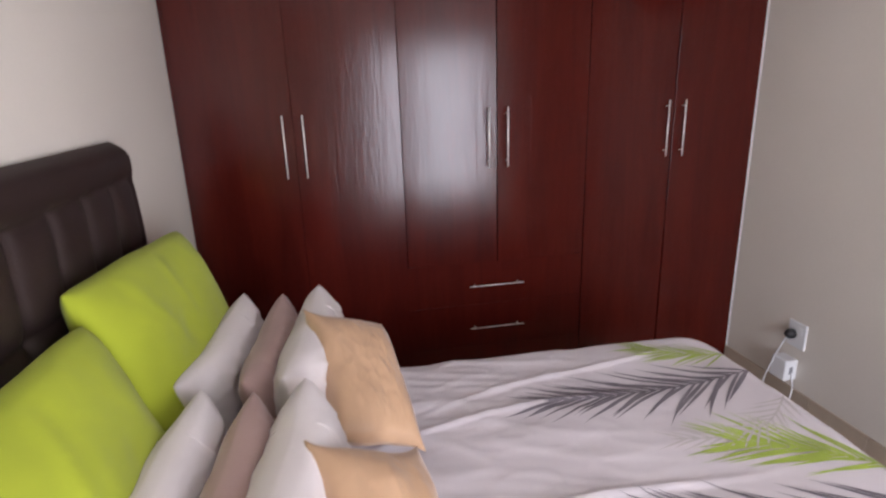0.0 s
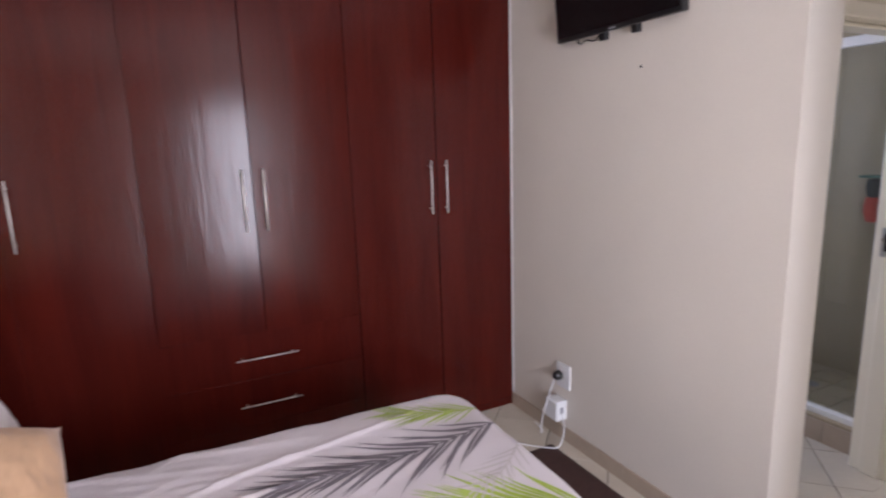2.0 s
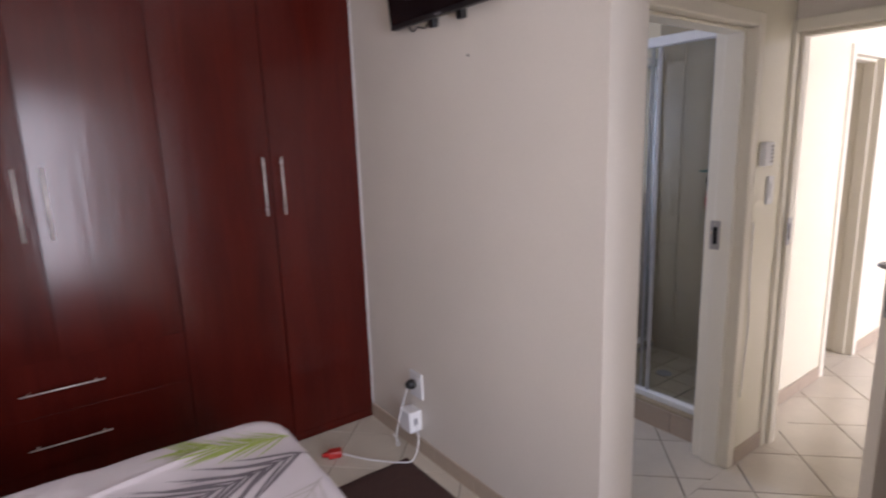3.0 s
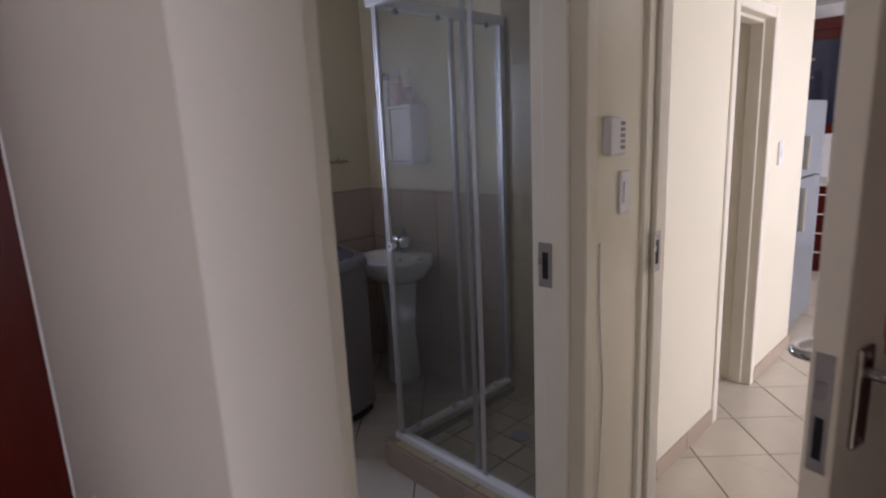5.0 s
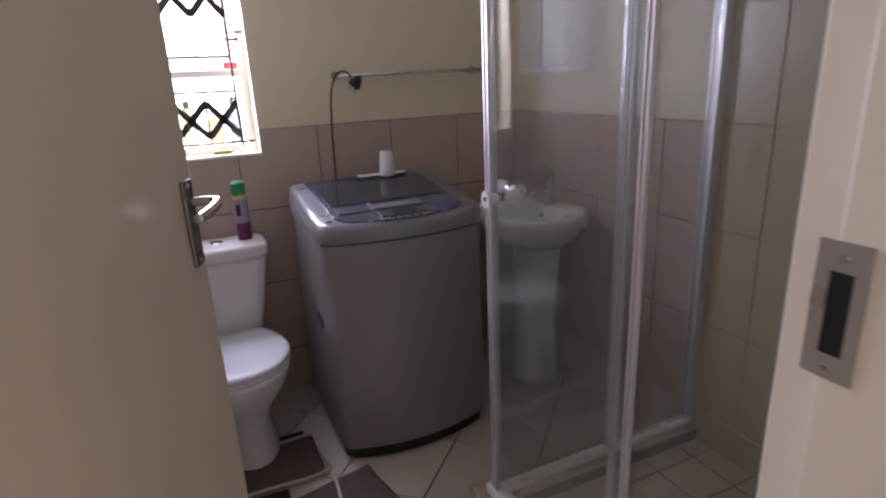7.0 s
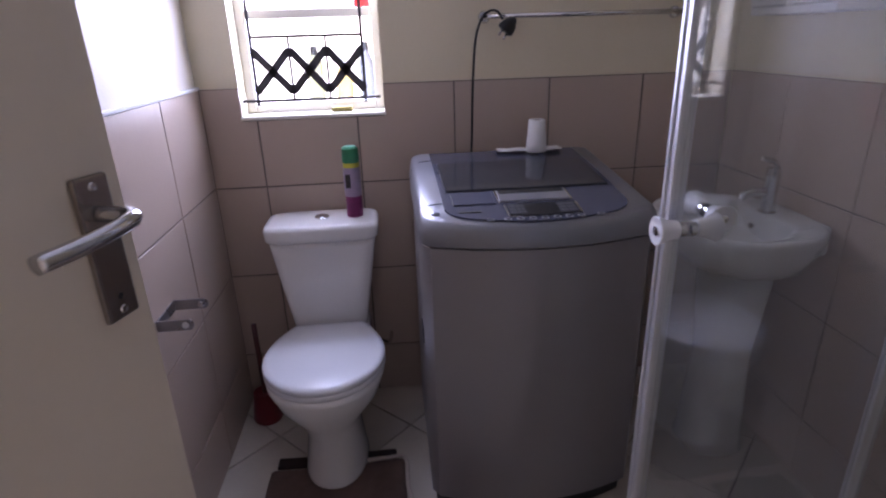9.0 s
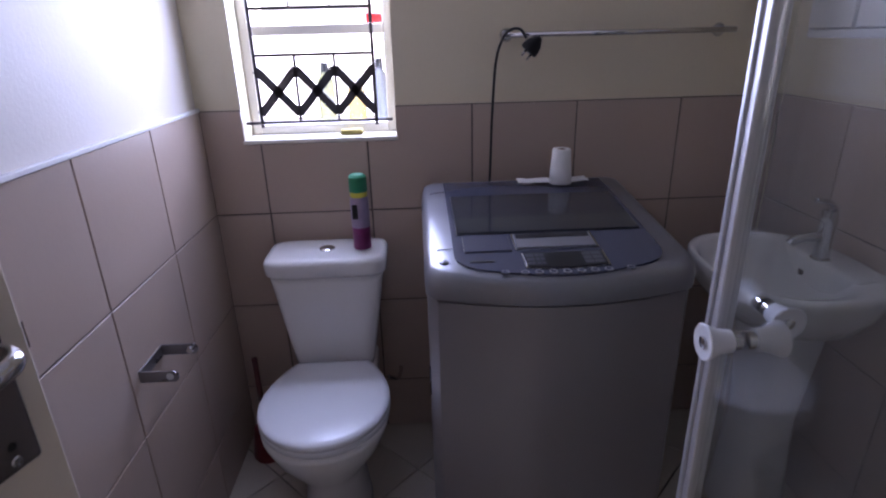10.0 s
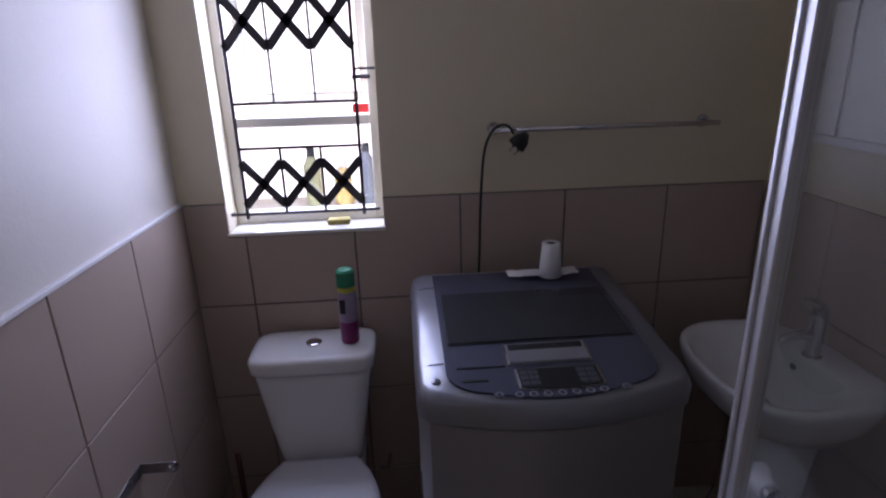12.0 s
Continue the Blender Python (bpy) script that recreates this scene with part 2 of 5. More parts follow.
def boxes(name, parts, mat, parent=None, bevel=0.0):
    """Several butted blocks as one mesh."""
    v, f = [], []
    for x0, x1, y0, y1, z0, z1 in parts:
        k = len(v)
        v += [(x, y, z) for x in (x0, x1) for y in (y0, y1) for z in (z0, z1)]
        f += [tuple(k + i for i in q) for q in CUBE_FACES]
    return mesh(name, v, f, mat, parent, False, bevel, 1)


def loft(name, rings, mat, parent=None, smooth=True, cap=True, m=None, closed=True):
    n, v, f = len(rings[0]), [], []
    for r in rings:
        v += list(r)
    for i in range(len(rings) - 1):
        for j in range(n if closed else n - 1):
            a, b = i * n + j, i * n + (j + 1) % n
            f.append((a, b, b + n, a + n))
    if cap:
        f.append(tuple(range(n)))
        f.append(tuple(range(len(v) - n, len(v))))
    return mesh(name, v, f, mat, parent, smooth, m=m)


def lathe(name, profile, mat, parent=None, seg=24, m=None):
    """Turned shape from (radius, height) pairs."""
    rings = [[(r * math.cos(2 * math.pi * k / seg), r * math.sin(2 * math.pi * k / seg), z) for k in range(seg)] for r, z in profile]
    ob = loft(name, rings, mat, parent, True, True, m)
    edge = ob.modifiers.new("edge", "EDGE_SPLIT")
    edge.split_angle = radians(40)
    return ob


def spline(points, steps=8):
    """Smooth line through points."""
    p = [Vector(q) for q in points]
    p = [p[0] * 2 - p[1]] + p + [p[-1] * 2 - p[-2]]
    out = []
    for i in range(1, len(p) - 2):
        for k in range(steps):
            t = k / steps
            a, b, c, d = p[i - 1], p[i], p[i + 1], p[i + 2]
            out.append(0.5 * (2 * b + (c - a) * t + (2 * a - 5 * b + 4 * c - d) * t * t + (3 * b - a - 3 * c + d) * t ** 3))
    return out + [p[-2]]


def tube(name, points, r, mat, parent=None, seg=8, smooth_path=True, m=None):
    pts = spline(points) if smooth_path and len(points) > 2 else [Vector(q) for q in points]
    rings, up = [], Vector((0.123, 0.456, 0.88))
    for i, p in enumerate(pts):
        d = (pts[min(i + 1, len(pts) - 1)] - pts[max(i - 1, 0)]).normalized()
        s = d.cross(up)
        s = s.normalized() if s.length > 1e-4 else d.orthogonal().normalized()
        u = s.cross(d).normalized()
        up = u
        rings.append([p + r * (s * math.cos(2 * math.pi * k / seg) + u * math.sin(2 * math.pi * k / seg)) for k in range(seg)])
    return loft(name, rings, mat, parent, True, True, m)


def oval(cx, cy, rx, ry, z, n=32, power=2.0, flat=0.0):
    """Superellipse ring; flat moves the rear half in towards a straight back."""
    out = []
    for k in range(n):
        a = 2 * math.pi * k / n
        c, s = math.cos(a), math.sin(a)
        x = rx * math.copysign(abs(c) ** (2 / power), c)
        y = ry * math.copysign(abs(s) ** (2 / power), s)
        if y > 0:
            y *= 1 - flat
        out.append((cx + x, cy + y, z))
    return out


def thing(name, m, label, category, group="", kind=""):
    ob = new(name)
    ob.matrix_basis = m
    ob.empty_display_size = 0.1
    return tagged(ob, label, category, group, kind)


def setting(ob, label=""):
    return tagged(ob, label, kind="structure")


# == plan ==
XL, XTV, XB, XR = -0.90, 2.05, 2.24, 4.07        # west wall, television wall faces, bathroom east wall
YW, YN, YS = 2.57, 3.235, -1.95                  # wardrobe fronts, north wall, south wall
YB0, YB1 = 0.995, 1.16                           # bathroom front wall
XP0, XP1, YP = 3.46, 3.60, 1.13                  # wall between bedroom and passage, passage north wall
H = 2.62
DOOR_H = 2.03
JL, JR = 2.305, 3.105                            # bathroom door opening

# == large structure ==
setting(boxes("wall_west", [(XL - 0.15, XL, YS - 0.2, YN + 0.2, 0, H)], PAINT), "plain beige painted bedroom wall")
WX0, WX1, WZ0, WZ1 = 2.375, 2.845, 1.10, 2.05
setting(boxes("wall_north", [(XL, WX0, YN, YN + 0.22, 0, H), (WX1, 4.3, YN, YN + 0.22, 0, H), (WX0, WX1, YN, YN + 0.22, 0, WZ0 - 0.012), (WX0, WX1, YN, YN + 0.22, WZ1, H)], PAINT_BATH), "cream painted wall with a small window")
setting(boxes("wall_television", [(XTV, XB, 0.925, YN, 0, H)], PAINT), "beige painted wall carrying the television")
setting(boxes("wall_bathroom_front", [(XB, JL - 0.02, YB0, YB1, 0, H), (JR + 0.02, XP0, YB0, YB1, 0, H), (JL - 0.02, JR + 0.02, YB0, YB1, DOOR_H + 0.02, H)], PAINT_GLOSS), "cream painted wall with the bathroom doorway")
setting(boxes("wall_bathroom_east", [(XR, XR + 0.15, YB1, YN, 0, H)], PAINT_BATH), "cream painted bathroom wall above tiles")
setting(boxes("wall_bedroom_east", [(XP0, XP1, YS - 0.2, 0.098, 0, H), (XP0, XP1, 0.098, YB0, DOOR_H + 0.058, H)], PAINT), "painted wall with the bedroom doorway")
BW = BED_WIN
setting(boxes("wall_south", [(XL - 0.15, BW[0], YS - 0.2, YS, 0, H), (BW[1], XP0, YS - 0.2, YS, 0, H), (BW[0], BW[1], YS - 0.2, YS, 0, BW[2]), (BW[0], BW[1], YS - 0.2, YS, BW[3], H)], PAINT), "plain beige wall with the bedroom window")
# Unseen wall; its corner is set to cut window light off wall_television's end.
setting(boxes("wall_alcove", [(1.66, XP0, YS, -0.1, 0, H)], PAINT), "plain painted wall beside the bedroom door")
FD0, FD1 = 4.58, 5.16
setting(boxes("wall_passage_north", [(XP0, FD0 - 0.02, YP, YP + 0.15, 0, H), (XP0, XP1, YB0, YP, 0, H), (FD1 + 0.02, 5.9, YP, YP + 0.15, 0, H), (FD0 - 0.02, FD1 + 0.02, YP, YP + 0.15, DOOR_H + 0.02, H)], PAINT_GLOSS), "glossy cream passage wall with a doorway")
setting(boxes("wall_passage_south", [(XP1, 4.3, -0.15, 0.0, 0, H)], PAINT_GLOSS), "glossy cream passage wall")
setting(boxes("wall_side_room", [(4.22, 4.6, 3.0, 3.15, 0, H), (5.3, 5.9, 3.0, 3.15, 0, H), (4.6, 5.3, 3.0, 3.15, 0, 0.9), (4.6, 5.3, 3.0, 3.15, 2.1, H), (5.75, 5.9, 1.95, 3.0, 0, H)], PAINT), "plain walls of a side room with a window opening")
setting(boxes("wall_kitchen", [(4.15, 4.3, -2.6, -0.15, 0, H), (5.9, 9.9, 1.95, 2.1, 0, H), (5.75, 5.9, YP + 0.15, 1.95, 0, H), (9.75, 9.9, -2.6, 1.95, 0, H), (4.3, 5.0, -2.6, -2.45, 0, H), (7.2, 9.9, -2.6, -2.45, 0, H), (5.0, 7.2, -2.6, -2.45, 0, 0.65), (5.0, 7.2, -2.6, -2.45, 2.35, H)], CEIL), "white kitchen walls")
setting(boxes("ceiling", [(XL - 0.15, XP1, YS - 0.2, YN + 0.22, H, H + 0.1), (XP1, 9.9, -2.6, YN + 0.22, H, H + 0.1)], CEIL), "plain white ceiling")
setting(boxes("floor", [(XL - 0.15, 9.9, -2.6, YN + 0.22, -0.12, -0.012)], GROUT), "cement floor slab under diagonal tiles")
setting(box("ground", -400, 400, -400, 400, -0.6, -0.45, material("dry_ground", (0.24, 0.2, 0.15), 0.95, var=0.3, scale=0.4, bump=0.6)), "dry bare ground round the house")


# == door frames ==
def stop_frame(name, w, depth, m, label):
    """Steel frame made of a face, a reveal with a stop, and a head."""
    ob = thing(name, m, label, "", kind="structure")
    t = 0.055

    def member(nm, parts):
        boxes(nm, parts, ENAMEL, ob, 0.004)
    d = depth
    for nm, a, b, s in (("jamb", -t, 0.0, 1), ("jamb", w, w + t, -1)):
        inner = 0.0 if s == 1 else w
        stop = (inner, inner + 0.016) if s == 1 else (inner - 0.016, inner)
        member(nm, [(a, b, 0, d, 0, DOOR_H + t), (stop[0], stop[1], 0.05, d - 0.05, 0, DOOR_H)])
    member("head", [(0, w, 0, d, DOOR_H, DOOR_H + t), (0.016, w - 0.016, 0.05, d - 0.05, DOOR_H - 0.016, DOOR_H)])
    return ob


bath_frame = stop_frame("door_1_frame", JR - JL, YB1 - YB0 + 0.02, pose(JL, YB0 - 0.01, 0), "cream painted steel door frame of the bathroom")
bed_frame = stop_frame("door_2_frame", 0.825, XP1 - XP0 + 0.02, pose(XP1 - 0.005, 0.155, 0, 0, 0, 90), "cream painted steel door frame of the bedroom")
far_frame = stop_frame("door_3_frame", FD1 - FD0 - 0.06, 0.17, pose(FD0 + 0.03, YP - 0.01, 0), "cream painted steel frame in the passage")


def strike_plate(name, m, label):
    ob = thing(name, m @ Matrix.Diagonal((0.95, 1, 0.70, 1)), label, "strike plate")
    boxes("plate", [(-0.024, 0.024, -0.002, 0.0, 0.055, 0.095), (-0.024, 0.024, -0.002, 0.0, -0.095, -0.06), (-0.024, -0.010, -0.002, 0.0, -0.06, 0.055), (0.012, 0.024, -0.002, 0.0, -0.06, 0.055)], PLATE_STEEL, ob)
    box("slot", -0.010, 0.012, -0.0012, -0.0004, -0.06, 0.055, SCREW, ob)
    box("latch_lip", -0.024, -0.010, -0.004, -0.002, 0.0, 0.03, CHROME, ob, 0.0008)
    for z in (0.075, -0.078):
        lathe("screw", [(0.0, 0.0), (0.005, 0.0), (0.004, 0.0015), (0.0, 0.0018)], CHROME, ob, 10, pose(0, -0.002, z, 90))
    return ob


strike_plate("strike_plate", pose(JR - 0.0165, YB1 - 0.05, 1.14, 0, 0, -90), "brushed steel strike plate set in the bathroom door frame")
strike_plate("strike_plate", pose(XP0 + 0.035, 0.205 + 0.775 - 0.0165, 1.125, 0, 0, 0), "brushed steel strike plate set in the bedroom door frame")


# == doors ==
def lever_set(parent, x, z, y, side, flip=1):
    """Lever handle on a long back plate. side: -1 on the face towards -y."""
    box("handle_plate", x - 0.021, x + 0.021, min(y, y + side * 0.008), max(y, y + side * 0.008), z - 0.085, z + 0.068, DARK_PLATE, parent, 0.003)
    o = y + side * 0.008
    tube("lever", [(x, o, z + 0.03), (x, o + side * 0.035, z + 0.03), (x - flip * 0.02, o + side * 0.05, z + 0.03), (x - flip * 0.07, o + side * 0.05, z + 0.026), (x - flip * 0.115, o + side * 0.045, z + 0.024)], 0.0085, CHROME, parent, 10)
    for dz in (0.057, -0.075):
        lathe("screw", [(0.0, 0.0), (0.005, 0.0), (0.004, 0.0015), (0.0, 0.0018)], CHROME, parent, 10, pose(x, o, z + dz, 90 if side < 0 else -90))
    lathe("keyhole", [(0.0, 0.0), (0.004, 0.0), (0.0, 0.001)], SCREW, parent, 10, pose(x, o, z - 0.06, 90 if side < 0 else -90))


def panel_door(name, w, m, label, backset):
    ob = thing(name, m, label, "door")
    box("leaf", 0.0, w, -0.02, 0.02, 0.008, DOOR_H - 0.006, DOOR_PAINT, ob, 0.002, 1)
    lever_set(ob, w - backset, 1.145, -0.02, -1)
    lever_set(ob, w - backset, 1.145, 0.02, 1)
    boxes("lock_plate", [(w, w + 0.002, -0.012, 0.012, 1.03, 1.21)], PLATE_STEEL, ob)
    boxes("latch", [(w + 0.002, w + 0.010, -0.006, 0.006, 1.145, 1.17)], CHROME, ob)
    boxes("lock_hole", [(w + 0.0021, w + 0.003, -0.006, 0.006, 1.05, 1.115)], SCREW, ob)
    for z in (0.25, 1.75):
        lathe("hinge", [(0.0, 0), (0.006, 0), (0.006, 0.1), (0.0, 0.1)], METAL_BRUSH, ob, 10, pose(-0.004, 0.02, z))
    return ob


panel_door("bathroom_door", 0.79, pose(JL + 0.005, YB1 + 0.005, 0, 0, 0, 72.0), "cream painted flush door standing open into the bathroom", 0.044)
panel_door("bedroom_door", 0.813, pose(XP0 - 0.012, 0.165, 0, 0, 0, 168.0), "cream painted flush door standing open into the bedroom", 0.062)

panel_door("passage_door", FD1 - FD0 - 0.075, pose(FD1 - 0.055, YP + 0.165, 0, 0, 0, 84), "cream painted flush door standing open into a side room", 0.055)


# == bedroom ==
def wardrobe():
    ob = thing("wardrobe", pose(-0.876, YW, 0), "dark mahogany built-in wardrobe with six tall doors", "wardrobe")
    w, n = 2.926, 6
    d = w / n
    boxes("carcass", [(0, 0.018, 0.024, 0.62, 0, H - 0.004), (w - 0.018, w, 0.024, 0.62, 0, H - 0.004), (0.018, w - 0.018, 0.3, 0.62, 0, H - 0.004), (0.018, w - 0.018, 0.024, 0.3, 2.52, H - 0.004), (0.018, w - 0.018, 0.024, 0.3, 0.0, 0.05), (-0.023, 0.0, 0.03, 0.07, 0, H - 0.004)] + [(d * k - 0.016, d * k + 0.016, 0.024, 0.3, 0.05, 2.52) for k in (2, 4)], MAHOGANY, ob)
    box("cornice", 0, w, 0.004, 0.024, 2.52, H - 0.006, MAHOGANY, ob, 0.002, 1)
    box("plinth", 0, w, 0.006, 0.024, 0.0, 0.05, MAHOGANY, ob, 0.002, 1)
    warp = (0.0, 0.5, -2.0, 2.5, 0.8, 0.2)
    edge = [d * k + (0.014 if k == 2 else 0.0) for k in range(n + 1)]
    for k in range(n):
        z0 = 0.7632 if k in (2, 3) else 0.053
        dk = edge[k + 1] - edge[k]
        a, b = (0.0022, dk - 0.0008) if k % 2 == 0 else (0.0008 - dk, -0.0022)   # hung on the outer side of its pair
        dr = mesh("door", [(x, y, z) for x in (a, b) for y in (-0.02, 0.0) for z in (z0, 2.517)], CUBE_FACES, MAHOGANY, ob, bevel=0.0010, m=pose(edge[k + k % 2], 0.022, 0, 0, 0, warp[k]))
        x = dk - 0.045 if k % 2 == 0 else 0.045 - dk
        bar_handle(dr, (x, -0.02, 1.265), (x, -0.02, 1.555))
    zs = (0.053, 0.28, 0.522, 0.762)
    for a, b in zip(zs, zs[1:]):
        dw = box("drawer", 2 * d + 0.0025, 4 * d - 0.0025, 0.002, 0.022, a + 0.0004, b - 0.0004, MAHOGANY, ob, 0.0006)
        bar_handle(dw, (3 * d - 0.155, 0.002, (a + b) / 2 - 0.006), (3 * d + 0.145, 0.002, (a + b) / 2 - 0.006), 0.0027)
    return ob


def bar_handle(parent, a, b, r=0.0038):
    a, b = Vector(a), Vector(b)
    out = Vector((0, -0.03, 0))
    tube("handle", [a + out, b + out], r, METAL_BRUSH, parent, 10)
    dirn = (b - a).normalized()
    for p in (a + dirn * 0.03, b - dirn * 0.03):
        tube("handle_post", [p + Vector((0, 0.001, 0)), p + out], 0.0028, METAL_BRUSH, parent, 8)


wardrobe()
setting(box("trim", XTV - 0.005, XTV - 0.0005, YW - 0.006, YW + 0.02, 0.083, H - 0.005, WHITE_ALU, None, 0.001, 1), "white sealant line between wardrobe and wall")

BED_TURN = -1.5
BED_M = pose(1.215, 1.745, 0, 0, 0, BED_TURN)      # far foot corner; local -x to the head, -y to the near side
BED_L, BED_W, BED_Z = 2.03, 1.58, 0.655


CORNER = 0.15


def cover_edge(x, y):
    """Distance in from the cover's outline, whose foot corners are rounded."""
    r = CORNER
    u, v = x + r, max(y, -BED_W - y) + r
    if u > 0 and v > 0:
        return r - math.hypot(u, v)
    return min(-x, -y, y + BED_W)


def round_in(x, y):
    """Pulls a square foot corner in to the rounded outline."""
    r = CORNER
    far = y > -BED_W / 2
    u, v = (x + r) / r, ((y if far else -BED_W - y) + r) / r
    if u > 0 and v > 0:
        k = max(u, v) / math.hypot(u, v)
        x, y = u * k * r - r, v * k * r - r
        y = y if far else -BED_W - y
    return x, y


def cover_height(x, y):
    """Height of the bed cover over the mattress in bed coordinates."""
    z = BED_Z
    z += 0.010 * noise.noise((x * 2.2, y * 2.6, 3.1)) + 0.006 * noise.noise((x * 6, y * 9, 1.7))
    u = y * 0.92 + x * 0.30 + 0.06 * noise.noise((x * 2.5, y * 2.0, 8.0))
    fade = max(0.0, min(1.0, (-x - 0.25) / 0.6))
    patch = 0.5 + 0.5 * noise.noise((x * 3.1 + 5.0, y * 2.3, 6.6))
    z += fade * patch * (0.007 * (1 - abs(math.sin(u * 19))) ** 2 + 0.006 * (1 - abs(math.sin(u * 31 + 1.1))) ** 3)
    for ry, rx, s in ((-0.86, -0.9, 0.10), (-0.46, -1.1, 0.16), (-0.25, -0.75, 0.3), (-1.1, -0.6, -0.06)):
        d = (y - ry) - s * (x - rx) - 0.03 * math.sin(x * 5)
        along = math.exp(-((x - rx) / 0.42) ** 2)
        z += 0.012 * along * math.exp(-(d / 0.010) ** 2)
    q = Vector((x * 3.0 + 0.8 * y, y * 7.0, 4.4))
    z += fade * 0.005 * (1 - abs(noise.noise(q))) ** 9 + fade * 0.003 * (1 - abs(noise.noise(q * 2.1))) ** 8
    edge = cover_edge(x, y)
    if edge < 0.06:
        z -= 0.06 - math.sqrt(max(0.0, 0.06 ** 2 - (0.06 - max(edge, 0)) ** 2))
    return z


def bed():
    ob = thing("bed", BED_M, "double bed with a pale palm-print cover and padded brown headboard", "bed")
    box("base", -BED_L, -0.03, -BED_W + 0.03, -0.03, 0.07, 0.34, material("base_cloth", (0.05, 0.04, 0.04), 0.9, var=0.2, bump=0.3), ob, 0.02)
    for x in (-0.12, -BED_L + 0.12):
        for y in (-0.12, -BED_W + 0.12):
            lathe("foot", [(0.0, 0), (0.03, 0), (0.035, 0.07), (0.0, 0.07)], BLACK, ob, 12, pose(x, y, 0))
    box("mattress", -BED_L, -0.015, -BED_W + 0.015, -0.015, 0.34, 0.62, WHITE_CLOTH, ob, 0.04, 3, smooth=True)
    nx, ny = 190, 150
    v, f = [], []
    for i in range(nx + 1):
        for j in range(ny + 1):
            x, y = -BED_L + BED_L * i / nx, -BED_W + BED_W * j / ny
            x, y = round_in(x, y)
            v.append((x, y, cover_height(x, y)))
    for i in range(nx):
        for j in range(ny):
            a = i * (ny + 1) + j
            f.append((a, a + 1, a + ny + 2, a + ny + 1))
    rim = [(i * (ny + 1)) for i in range(nx + 1)] + [nx * (ny + 1) + j for j in range(1, ny + 1)] + [i * (ny + 1) + ny for i in range(nx - 1, -1, -1)]
    last = rim
    for k in range(1, 9):
        cur = []
        for n_, q in enumerate(rim):
            x, y, z = v[q]
            out = 0.012 * math.sin(n_ * 0.33 + k * 0.2) * k / 8 + 0.004 * k
            nx_, ny_ = max(0.0, x + CORNER), max(0.0, y + CORNER) - max(0.0, -BED_W - y + CORNER)
            ln_ = max(math.hypot(nx_, ny_), 1e-6)
            dx, dy = out * nx_ / ln_, out * ny_ / ln_
            cur.append(len(v))
            v.append((x + dx, y + dy, z - 0.055 * k))
        for n_ in range(len(rim) - 1):
            f.append((last[n_], last[n_ + 1], cur[n_ + 1], cur[n_]))
        last = cur
    mesh("cover", v, f, COVER, ob, smooth=True)
    return ob


bed_ob = bed()


def frond(name, parent, base, tip, curve, width, count, mat, seed, gap=0.5):
    """Printed palm frond that lies on the cover: a midrib with tapering leaflets."""
    rnd = random.Random(seed)
    b, t = Vector(base), Vector(tip)
    axis = t - b
    side = Vector((-axis.y, axis.x)).normalized()
    v, f = [], []

    def strip(p, q, bend, w):
        k0, n = len(v), 9
        d = q - p
        s = Vector((-d.y, d.x)).normalized()
        for i in range(n + 1):
            u = i / n
            c = p + d * u + s * bend * math.sin(math.pi * u)
            half = w * (0.35 + 0.65 * math.sin(math.pi * min(1, u * 0.85 + 0.15))) * (1 - u ** 3)
            for e in (-half, half):
                r = c + s * e
                x, y = min(r.x, -0.004), max(min(r.y, -0.004), -BED_W + 0.004)
                x, y = round_in(x, y)
                v.append((x, y, cover_height(x, y) + 0.0024))
        for i in range(n):
            a = k0 + 2 * i
            f.append((a, a + 1, a + 3, a + 2))

    def rib(u):
        return b + axis * u + side * curve * math.sin(math.pi * u)
    for i in range(14):
        strip(rib(i / 14), rib((i + 1.2) / 14), 0, 0.004)
    for i in range(count):
        u = 0.04 + 0.95 * i / count
        for sgn in (-1, 1):
            ln = width * (0.55 + 0.45 * math.sin(math.pi * (0.25 + 0.7 * u))) * rnd.uniform(0.75, 1.1)
            ang = radians(rnd.uniform(30, 44)) * (1 - 0.45 * u)
            d = (rib(min(1, u + 0.03)) - rib(u - 0.03)).normalized()
            d2 = Vector((d.x * math.cos(sgn * ang) - d.y * math.sin(sgn * ang), d.x * math.sin(sgn * ang) + d.y * math.cos(sgn * ang)))
            strip(rib(u), rib(u) + d2 * ln, -sgn * ln * rnd.uniform(0.0, 0.035), rnd.uniform(0.55, 1.0) * gap * 0.0095)
    return mesh(name, v, f, mat, parent, smooth=True)


frond("leaf_print", bed_ob, (-0.012, -0.345), (-0.81, -0.395), 0.03, 0.30, 20, PRINT_GREY, 3, 0.95)
frond("leaf_print", bed_ob, (-0.03, -0.215), (-0.36, -0.10), 0.02, 0.19, 14, PRINT_GREEN, 5, 0.5)
frond("leaf_print", bed_ob, (-0.015, -0.885), (-0.36, -0.70), -0.02, 0.28, 16, PRINT_GREEN, 7, 0.75)
frond("leaf_print", bed_ob, (-0.03, -1.03), (-0.66, -0.93), 0.03, 0.28, 18, PRINT_GREY, 9, 0.95)
frond("leaf_print", bed_ob, (-0.04, -0.52), (-0.52, -0.66), 0.08, 0.16, 14, PRINT_PALE, 11, 0.5)
frond("leaf_print", bed_ob, (-0.10, -1.26), (-0.83, -1.24), 0.03, 0.28, 16, PRINT_GREEN, 13, 0.6)


